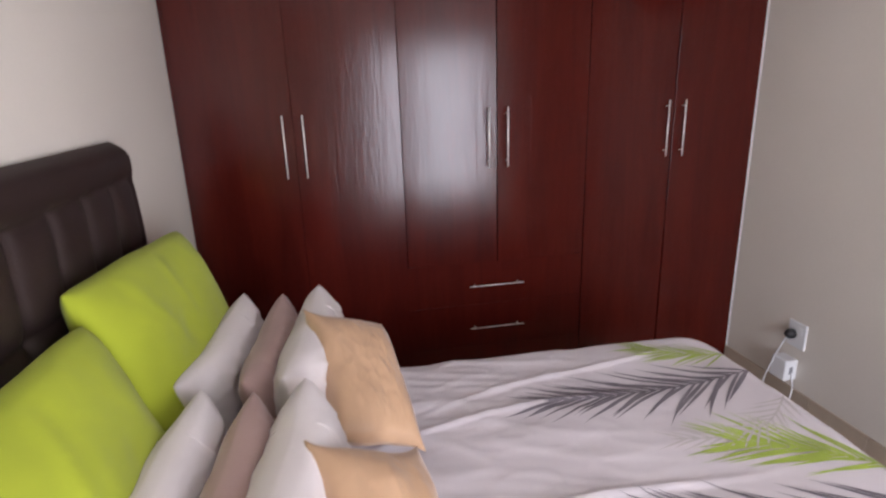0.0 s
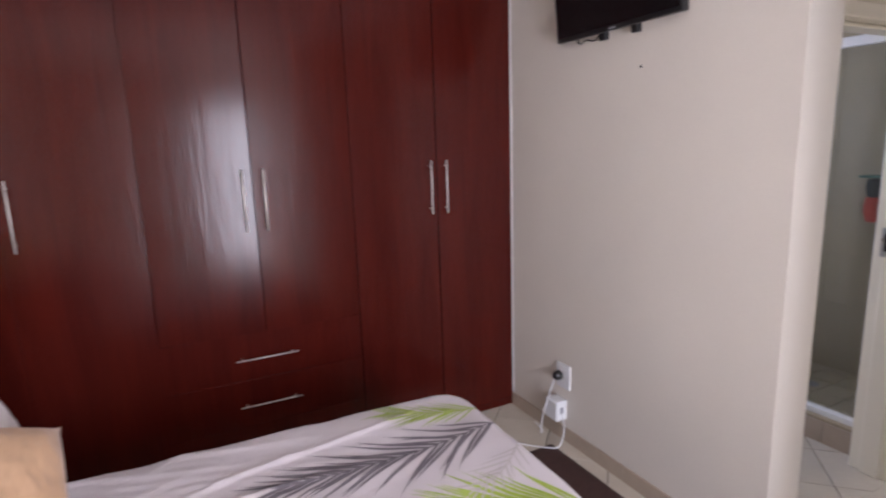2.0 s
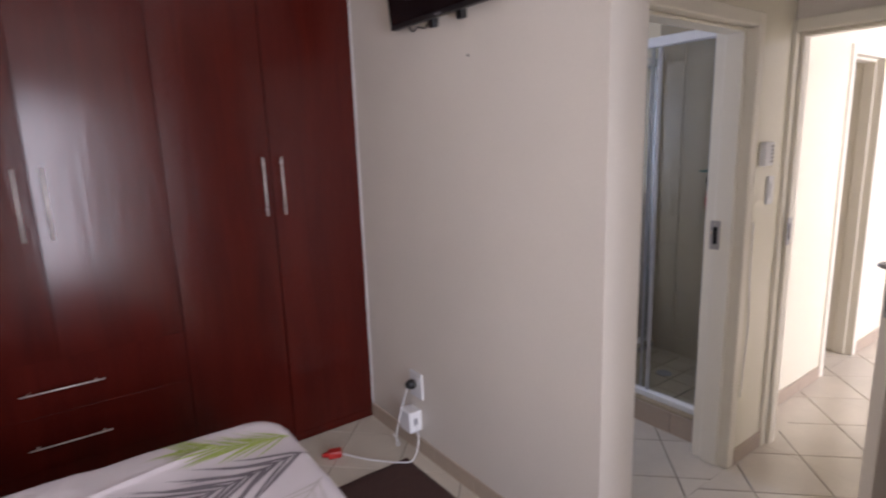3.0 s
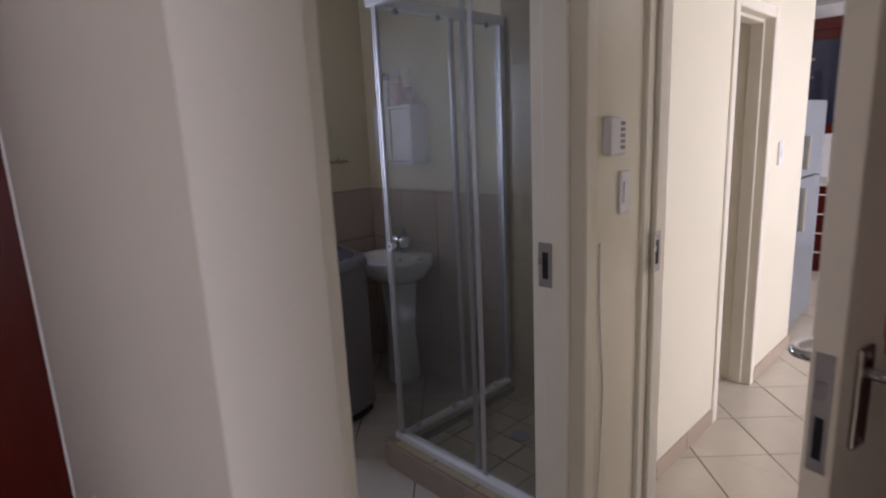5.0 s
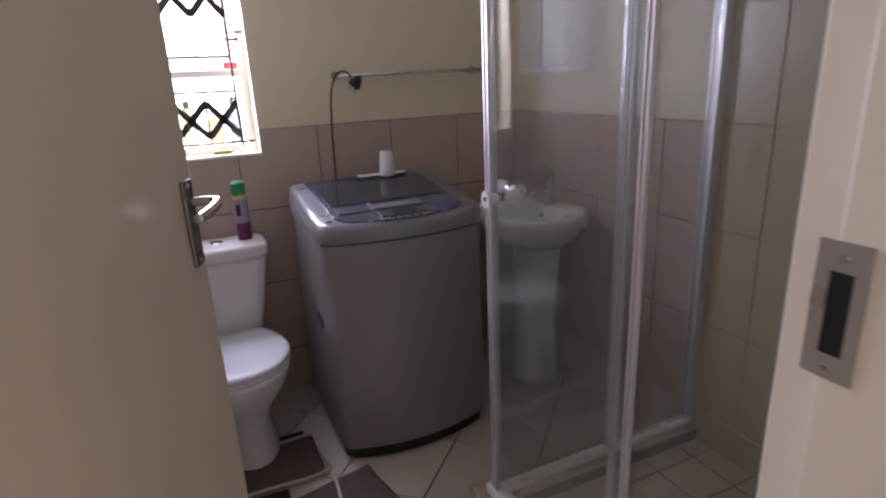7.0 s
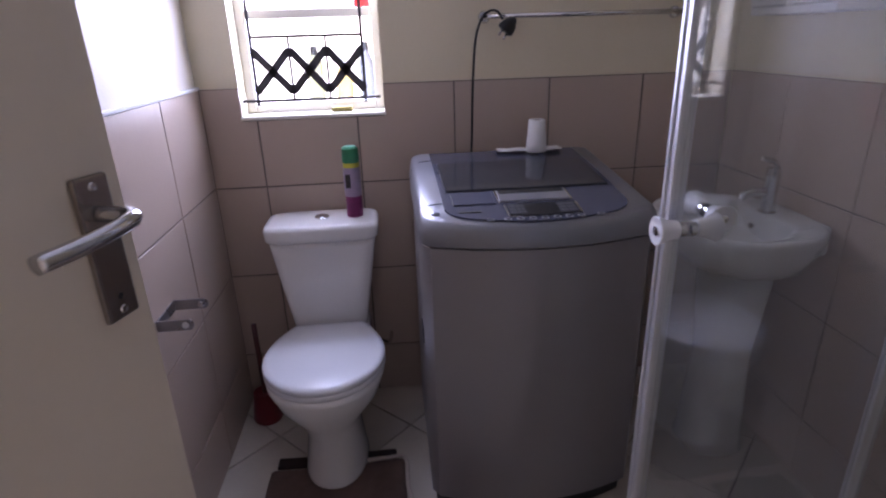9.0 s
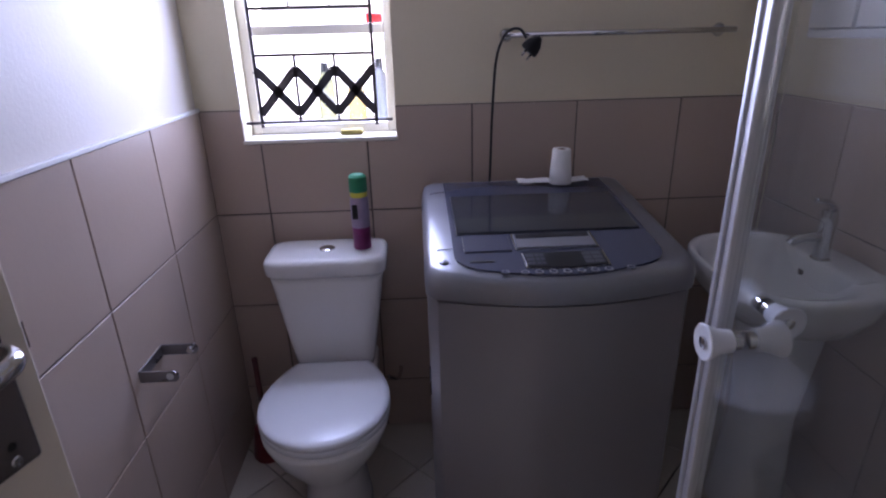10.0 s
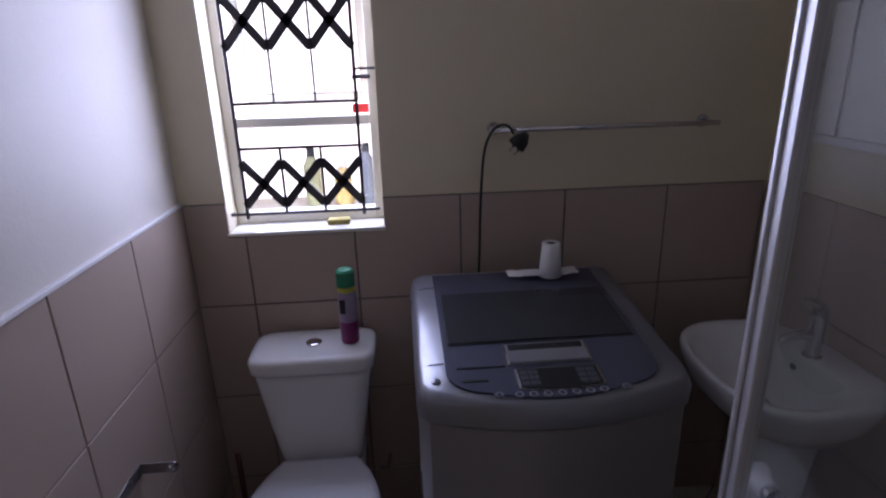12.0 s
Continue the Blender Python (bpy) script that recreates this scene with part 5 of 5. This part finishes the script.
# == bath mats, brush ==
def mat_sheet(name, x0, x1, y0, y1, mat, seed, label, turn=0.0):
    v, f, nx, ny = [], [], 34, 24
    for i in range(nx + 1):
        for j in range(ny + 1):
            x, y = (x1 - x0) * (i / nx - 0.5), (y1 - y0) * (j / ny - 0.5)
            e = min(i, nx - i, j, ny - j)
            v.append((x + 0.006 * noise.noise((y * 8, 1, seed)), y + 0.006 * noise.noise((x * 8, 2, seed)), (0.002 if e == 0 else 0.016) + 0.010 * max(0, noise.noise((x * 7, y * 7, seed)))))
    for i in range(nx):
        for j in range(ny):
            a = i * (ny + 1) + j
            f.append((a, a + 1, a + ny + 2, a + ny + 1))
    ob = mesh(name, v, f, mat, smooth=True, m=pose((x0 + x1) / 2, (y0 + y1) / 2, 0.0, 0, 0, turn))
    return tagged(ob, label, "mat")


mat_sheet("pedestal_mat", 2.40, 2.84, 2.56, 2.80, MAT_CLOTH, 2.0, "brown pedestal mat round the toilet foot")
mat_sheet("bath_mat", 2.62, 3.03, 2.14, 2.50, MAT_CLOTH, 5.0, "crumpled brown bath mat on the tiles", 12)
mat_sheet("dark_mat", 2.46, 2.70, 2.38, 2.54, MAT_DARK, 6.0, "dark brown mat end on the bathroom floor")
for x0, x1 in ((2.42, 2.52), (2.715, 2.815)):
    mat_sheet("mat_end", x0, x1, 2.806, 2.846, MAT_DARK, 9.0 + x0, "dark shaggy end of the pedestal mat")
CREAM_BIND = material("cream_binding", (0.5, 0.42, 0.35), 0.9, var=0.1, bump=0.4)
tagged(tube("mat_binding", [(2.40, 2.56, 0.016), (2.62, 2.553, 0.02), (2.84, 2.56, 0.016), (2.845, 2.68, 0.018), (2.84, 2.80, 0.016), (2.78, 2.803, 0.018), (2.715, 2.803, 0.016)], 0.007, CREAM_BIND), "cream binding along the pedestal mat edge", "binding")
tagged(tube("mat_binding", [(2.86, 2.50, 0.02), (2.845, 2.36, 0.03), (2.80, 2.2, 0.02), (2.79, 2.13, 0.012)], 0.007, CREAM_BIND), "cream binding across the crumpled bath mat", "binding")
CRIMSON = material("crimson_plastic", (0.17, 0.012, 0.02), 0.45, var=0.2, scale=8)
MAROON = material("maroon_plastic", (0.07, 0.012, 0.012), 0.45, var=0.2, scale=8)
brush = thing("toilet_brush", pose(2.335, 3.10, 0), "maroon toilet brush in a red holder beside the toilet", "toilet brush")
lathe("holder", [(0, 0), (0.05, 0), (0.055, 0.01), (0.04, 0.12), (0.036, 0.12), (0, 0.11)], CRIMSON, brush, 18)
tube("stem", [(0, 0, 0.1), (0.0, 0.0, 0.40)], 0.009, MAROON, brush, 10)

# == passage and kitchen ==
fridge = thing("fridge", pose(6.15, 1.20, 0), "tall silver fridge standing past the passage wall", "fridge")
box("body", 0.0, 0.57, 0.055, 0.68, 0.03, 1.64, GREY_PLASTIC, fridge, 0.008)
box("freezer_door", 0.0, 0.57, -0.01, 0.05, 1.12, 1.64, FRIDGE_MAT, fridge, 0.012, 3)
box("door", 0.0, 0.57, -0.01, 0.05, 0.05, 1.11, FRIDGE_MAT, fridge, 0.012, 3)
box("handle", 0.03, 0.055, -0.045, -0.01, 0.75, 1.05, CHROME, fridge, 0.006)
box("handle", 0.03, 0.055, -0.045, -0.01, 1.18, 1.4, CHROME, fridge, 0.006)
for x in (0.06, 0.51):
    lathe("foot", [(0, 0), (0.02, 0), (0.02, 0.03), (0, 0.03)], BLACK, fridge, 10, pose(x, 0.1, 0))
for z, r, mt, nm, lb in ((1.642, 0.22, BLACK, "black_basin", "black plastic basin stacked on the fridge"), (1.76, 0.22, BLACK, "black_basin", "black plastic basin stacked on the fridge"), (1.885, 0.2, material("blue_basin_plastic", (0.22, 0.42, 0.48), 0.4, var=0.1), "blue_basin", "pale blue basin on top of the stack")):
    lathe(nm, [(0, 0), (r * 0.55, 0.0), (r * 0.62, 0.01), (r * 0.98, 0.145), (r * 1.06, 0.15), (r * 1.06, 0.158), (r * 0.95, 0.15), (r * 0.58, 0.015), (0, 0.012)], mt, None, 30, pose(6.40, 1.46, z))
    tagged(bpy.data.objects[[o.name for o in bpy.data.objects if o.name.startswith(nm)][-1]], lb, "basin", "basins on the fridge")
cab = thing("kitchen_base_cabinet", pose(8.15, 1.22, 0), "mahogany kitchen drawer unit with a pale worktop", "cabinet")
boxes("body", [(0.022, 0.6, 0.0, 0.67, 0.08, 0.86), (0.05, 0.6, 0.01, 0.67, 0.0, 0.08)], MAHOGANY, cab)
box("worktop", -0.02, 0.6, -0.02, 0.67, 0.862, 0.90, material("worktop", (0.5, 0.47, 0.44), 0.3), cab, 0.006)
for k in range(4):
    dwr = box("drawer", 0.0, 0.02, 0.02, 0.60, 0.1 + 0.19 * k, 0.282 + 0.19 * k, MAHOGANY, cab, 0.003)
    tube("handle", [(-0.025, 0.1, 0.21 + 0.19 * k), (-0.025, 0.5, 0.21 + 0.19 * k)], 0.006, METAL_BRUSH, dwr, 8)
upc = thing("kitchen_wall_cabinet", pose(8.15, 1.30, 1.36), "mahogany wall cabinet with dark glass", "cabinet")
boxes("body", [(0.022, 0.36, 0.0, 0.64, 0.0, 0.95), (-0.03, 0.36, -0.03, 0.64, 0.95, 1.05)], MAHOGANY, upc)
boxes("door_frame", [(0, 0.02, 0.0, 0.09, 0, 0.95), (0, 0.02, 0.55, 0.64, 0, 0.95), (0, 0.02, 0.09, 0.55, 0, 0.09), (0, 0.02, 0.09, 0.55, 0.86, 0.95)], MAHOGANY, upc, 0.003)
box("glass", 0.008, 0.014, 0.09, 0.55, 0.09, 0.86, CABINET_GLASS, upc)
setting(boxes("wall_kitchen_pier", [(8.75, 8.9, 1.0, 1.95, 0, H)], CEIL), "white wall pier in the kitchen")
stove = thing("kitchen_appliance", pose(9.1, 0.75, 0), "white kitchen appliance against the far wall", "appliance")
box("body", 0, 0.6, 0, 0.6, 0.03, 0.88, WHITE_PLASTIC, stove, 0.012)
box("door", -0.02, 0.0, 0.02, 0.58, 0.1, 0.7, WHITE_PLASTIC, stove, 0.008)
box("foot", 0.02, 0.58, 0.02, 0.58, 0.0, 0.03, BLACK, stove)

# bedroom window, behind the walk
bw = thing("window_2", pose(0, 0, 0), "steel bedroom window with a white frame", "", kind="structure")
boxes("frame", [(BW[0], BW[0] + 0.04, YS - 0.12, YS - 0.08, BW[2], BW[3]), (BW[1] - 0.04, BW[1], YS - 0.12, YS - 0.08, BW[2], BW[3]), (BW[0] + 0.04, BW[1] - 0.04, YS - 0.12, YS - 0.08, BW[2], BW[2] + 0.04), (BW[0] + 0.04, BW[1] - 0.04, YS - 0.12, YS - 0.08, BW[3] - 0.04, BW[3]), (0.93, 0.97, YS - 0.12, YS - 0.08, BW[2] + 0.04, BW[3] - 0.04)], ENAMEL, bw, 0.003)


# == tiles, last ==
def clip(poly, x0, x1, y0, y1):
    for axis, lim, sgn in ((0, x0, 1), (0, x1, -1), (1, y0, 1), (1, y1, -1)):
        out = []
        for i, p in enumerate(poly):
            q = poly[(i + 1) % len(poly)]
            a, b = sgn * (p[axis] - lim), sgn * (q[axis] - lim)
            if a >= 0:
                out.append(p)
            if a * b < 0:
                t = a / (a - b)
                out.append((p[0] + (q[0] - p[0]) * t, p[1] + (q[1] - p[1]) * t))
        poly = out
        if len(poly) < 3:
            return []
    return poly


def prism(poly, z0, z1, chamfer=0.0015):
    n = len(poly)
    cx, cy = sum(p[0] for p in poly) / n, sum(p[1] for p in poly) / n
    def shrink(p):
        d = math.hypot(p[0] - cx, p[1] - cy)
        k = max(0.0, 1 - 1.4 * chamfer / max(d, 0.01))
        return (cx + (p[0] - cx) * k, cy + (p[1] - cy) * k)
    v = [(x, y, z0) for x, y in poly] + [(x, y, z1 - chamfer) for x, y in poly] + [(*shrink(p), z1) for p in poly]
    f = [tuple(range(2 * n, 3 * n))]
    for i in range(n):
        j = (i + 1) % n
        f += [(i, j, n + j, n + i), (n + i, n + j, 2 * n + j, 2 * n + i)]
    return v, f


def floor_tiles(floor_name, label, areas, pitch, mat, u0, v0, joint=0.005, z=0.0, diag=True):
    parent = setting(new(floor_name), label)
    s = math.sqrt(0.5)
    rnd = random.Random(4)
    for x0, x1, y0, y1 in areas:
        cs = [(x, y) for x in (x0, x1) for y in (y0, y1)]
        us = [(x + y) * s if diag else x for x, y in cs]
        vs = [(x - y) * s if diag else y for x, y in cs]
        for i in range(math.floor((min(us) - u0) / pitch), math.ceil((max(us) - u0) / pitch)):
            for j in range(math.floor((min(vs) - v0) / pitch), math.ceil((max(vs) - v0) / pitch)):
                a, b = u0 + i * pitch + joint / 2, u0 + (i + 1) * pitch - joint / 2
                c, d = v0 + j * pitch + joint / 2, v0 + (j + 1) * pitch - joint / 2
                sq = [(a, c), (b, c), (b, d), (a, d)]
                poly = [((u + v) * s, (u - v) * s) if diag else (u, v) for u, v in sq]
                poly = clip(poly, x0, x1, y0, y1)
                if len(poly) < 3:
                    continue
                area = abs(sum(p[0] * q[1] - q[0] * p[1] for p, q in zip(poly, poly[1:] + poly[:1]))) / 2
                if area < 0.0004:
                    continue
                cx, cy = poly[0]
                dz = rnd.uniform(-0.0006, 0.0006)
                v, f = prism([(x - cx, y - cy) for x, y in poly], z - 0.011, z)
                mesh("tile", v, f, mat, parent, m=pose(cx, cy, dz))


def wall_tiles(name, label, origin, along, length, heights, joints, mat, thick=0.010, cut=None, grout=GROUT):
    """Rows of tiles on a wall, facing the right-hand normal of along; cut (u0, u1, z) leaves out a window above z."""
    parent = setting(new(name), label)
    ax = Vector((*along, 0))
    nrm = Vector((ax.y, -ax.x, 0))
    o = Vector((*origin, 0))
    c = 0.0007

    def slab(poly, at):
        """Tile with the outline poly in (along, up), its edge slightly eased."""
        n = len(poly)
        mu, mz = sum(p[0] for p in poly) / n, sum(p[1] for p in poly) / n
        v = []
        for e, d in ((0, 0), (0, thick - c), (c, thick)):
            v += [ax * (u - math.copysign(e, u - mu)) + Vector((0, 0, z - math.copysign(e, z - mz))) + nrm * d for u, z in poly]
        f = [tuple(range(2 * n, 3 * n))]
        for k in (0, n):
            f += [(k + i, k + (i + 1) % n, k + n + (i + 1) % n, k + n + i) for i in range(n)]
        mesh("tile", v, f, mat, parent, m=Matrix.Translation(o + at))
    for z0, z1 in zip(heights, heights[1:]):
        for a, b in zip(joints, joints[1:]):
            a2, b2 = max(a, 0) + 0.0028, min(b, length) - 0.0028
            if b2 - a2 < 0.01:
                continue
            w, h = b2 - a2, z1 - z0 - 0.0056
            poly = [(0, 0), (w, 0), (w, h), (0, h)]
            if cut and z1 > cut[2] and b2 > cut[0] and a2 < cut[1]:
                hc, l, r = cut[2] - z0 - 0.0028, cut[0] - a2, cut[1] - a2
                if l <= 0.004 and r >= w - 0.004:
                    poly = [(0, 0), (w, 0), (w, hc), (0, hc)]
                elif l <= 0.004:
                    poly = [(0, 0), (w, 0), (w, h), (r, h), (r, hc), (0, hc)]
                else:
                    poly = [(0, 0), (w, 0), (w, hc), (l, hc), (l, h), (0, h)]
            slab(poly, ax * a2 + Vector((0, 0, z0 + 0.0028)))
    z0, z1 = heights[0], heights[-1]
    spans = [(0, length, z0, z1)]
    if cut:
        spans = [(0, length, z0, cut[2]), (0, cut[0], cut[2], z1), (cut[1], length, cut[2], z1)]
    v, f = [], []
    for u0, u1, za, zb in spans:
        k = len(v)
        v += [o + ax * u + Vector((0, 0, z)) + nrm * d for u in (u0, u1) for d in (0.0005, 0.006) for z in (za, zb)]
        f += [tuple(k + i for i in q) for q in CUBE_FACES]
    mesh("grout", v, f, grout, parent)
    return parent


P = 0.329
ROWS_Z = [0.0, 0.204, 0.533, 0.862, 1.191]
wall_tiles("wall_tiles_west", "beige square wall tiles with dark joints", (XB, YB1), (0, 1), YN - YB1, ROWS_Z, [1.397 + 0.338 * k for k in range(-5, 4)], WALL_TILE)
back_j = [2.423 - XB + P * k for k in range(-1, 7)]
wn_x0, wn_x1 = WX0 - XB, WX1 - XB
wall_tiles("wall_tiles_north", "beige square wall tiles round the window sill", (XB + 0.01, YN), (1, 0), XR - XB - 0.02, ROWS_Z, [j - 0.01 for j in back_j], WALL_TILE, cut=(wn_x0 - 0.01, wn_x1 - 0.01, WZ0 - 0.014))
wall_tiles("wall_tiles_east", "beige square wall tiles with dark joints", (XR, YN - 0.012), (0, -1), YN - SY1 - 0.012, ROWS_Z, [P * k - 0.03 for k in range(5)], WALL_TILE)
SH_Z = [0.0, 0.204, 0.533, 0.862, 1.191, 1.52, 1.849, 2.178, 2.507]
wall_tiles("shower_tiles_east", "cream square shower tiles with dark joints", (XR, SY1), (0, -1), SY1 - YB1 - 0.013, SH_Z, [0.19 + P * k - P for k in range(5)], SHOWER_TILE, grout=GROUT_PALE)
wall_tiles("shower_tiles_south", "cream square shower tiles with dark joints", (XR, YB1), (-1, 0), XR - JR - 0.06, SH_Z, [P * k for k in range(5)], SHOWER_TILE, grout=GROUT_PALE)
setting(box("trim", XB + 0.0005, XB + 0.0135, YB1 + 0.01, YN - 0.001, 1.189, 1.200, CEIL, None, 0.002, 1), "white sealant along the tile edge")
# shower kerb and floor
setting(boxes("shower_kerb", [(SX0 - 0.055, SX0 + 0.045, YB1 + 0.012, SY1 + 0.055, -0.01, 0.124), (SX0 + 0.045, XR - 0.011, SY1 - 0.045, SY1 + 0.055, -0.01, 0.124), (SX0 + 0.045, XR - 0.011, YB1 + 0.012, SY1 - 0.045, -0.01, SZ - 0.012)], GROUT), "cement kerb of the shower")
floor_tiles("shower_floor", "small cream shower floor tiles", [(SX0 + 0.046, XR - 0.012, YB1 + 0.013, SY1 - 0.046)], 0.158, SHOWER_TILE, 0.02, 0.05, 0.006, SZ, False)
floor_tiles("kerb_top", "cream tiles on the shower kerb", [(SX0 - 0.055, SX0 + 0.045, YB1 + 0.013, SY1 + 0.055), (SX0 + 0.046, XR - 0.012, SY1 - 0.045, SY1 + 0.055)], 0.25, SHOWER_TILE, 0.02, 0.05, 0.005, 0.135, False)


def kerb_tiles():
    parent = setting(new("kerb_face"), "beige tiles facing the shower kerb")
    y = YB1 + 0.02
    for a, b in ((0.0, 0.17), (0.17, 0.42), (0.42, 0.67), (0.67, 0.925)):
        box("tile", SX0 - 0.064, SX0 - 0.055, y + a + 0.002, y + b - 0.002, 0.0, 0.122, SKIRT_TILE, parent, 0.0015, 1)
    for a, b in ((0.0, 0.24), (0.24, 0.49), (0.49, 0.74), (0.74, 0.86)):
        box("tile", SX0 - 0.055 + a + 0.002, SX0 - 0.055 + b - 0.002, SY1 + 0.055, SY1 + 0.064, 0.0, 0.122, SKIRT_TILE, parent, 0.0015, 1)


kerb_tiles()


def skirting(name, label, runs):
    parent = setting(new(name), label)
    for (xa, ya), (xb, yb), (nx, ny) in runs:
        ln = math.hypot(xb - xa, yb - ya)
        n = max(1, round(ln / 0.33))
        for k in range(n):
            t0, t1 = k / n, (k + 1) / n
            x0, x1 = sorted((xa + (xb - xa) * t0, xa + (xb - xa) * t1))
            y0, y1 = sorted((ya + (yb - ya) * t0, ya + (yb - ya) * t1))
            if abs(nx):
                x0, x1 = sorted((xa + nx * 0.0005, xa + nx * 0.0105))
                y0, y1 = y0 + 0.0015, y1 - 0.0015
            else:
                y0, y1 = sorted((ya + ny * 0.0005, ya + ny * 0.0105))
                x0, x1 = x0 + 0.0015, x1 - 0.0015
            box("tile", x0, x1, y0, y1, 0.0, 0.083, SKIRT_TILE, parent, 0.0015, 1)


skirting("baseboard", "beige tile skirting along the walls", [((XTV, YB0 - 0.011), (XTV, YW), (-1, 0)), ((XTV, YB0), (JL - 0.057, YB0), (0, -1)), ((JR + 0.057, YB0), (XP0, YB0), (0, -1)), ((XP1, YP), (FD0 - 0.03, YP), (0, -1)), ((FD1 + 0.03, YP), (5.9, YP), (0, -1))])
floor_tiles("floor_bedroom", "diagonal cream floor tiles with dark joints", [(XL, XTV, -0.6, YN), (XTV, XP0, -0.6, YB0)], 0.333, FLOOR_TILE, 4.06, 2.56)
floor_tiles("floor_bedroom_south", "diagonal cream floor tiles with dark joints", [(XL, XP0, YS, -0.6)], 0.333, FLOOR_TILE, 4.06, 2.56)
floor_tiles("floor_bathroom", "diagonal cream floor tiles with dark joints", [(XB, XR, YB0, YN)], 0.333, FLOOR_TILE, 4.138, 0.581)
floor_tiles("floor_passage", "diagonal cream floor tiles with dark joints", [(XP0, 4.3, 0.0, YP), (4.3, 5.9, -0.6, YP), (FD0, FD1, YP, YP + 0.15), (4.22, 5.75, YP + 0.15, 3.0), (5.9, 9.75, -0.6, 1.95)], 0.333, FLOOR_TILE, 4.06, 2.56)
floor_tiles("floor_kitchen", "diagonal cream floor tiles with dark joints", [(4.3, 9.75, -2.45, -0.6)], 0.333, FLOOR_TILE, 4.06, 2.56)
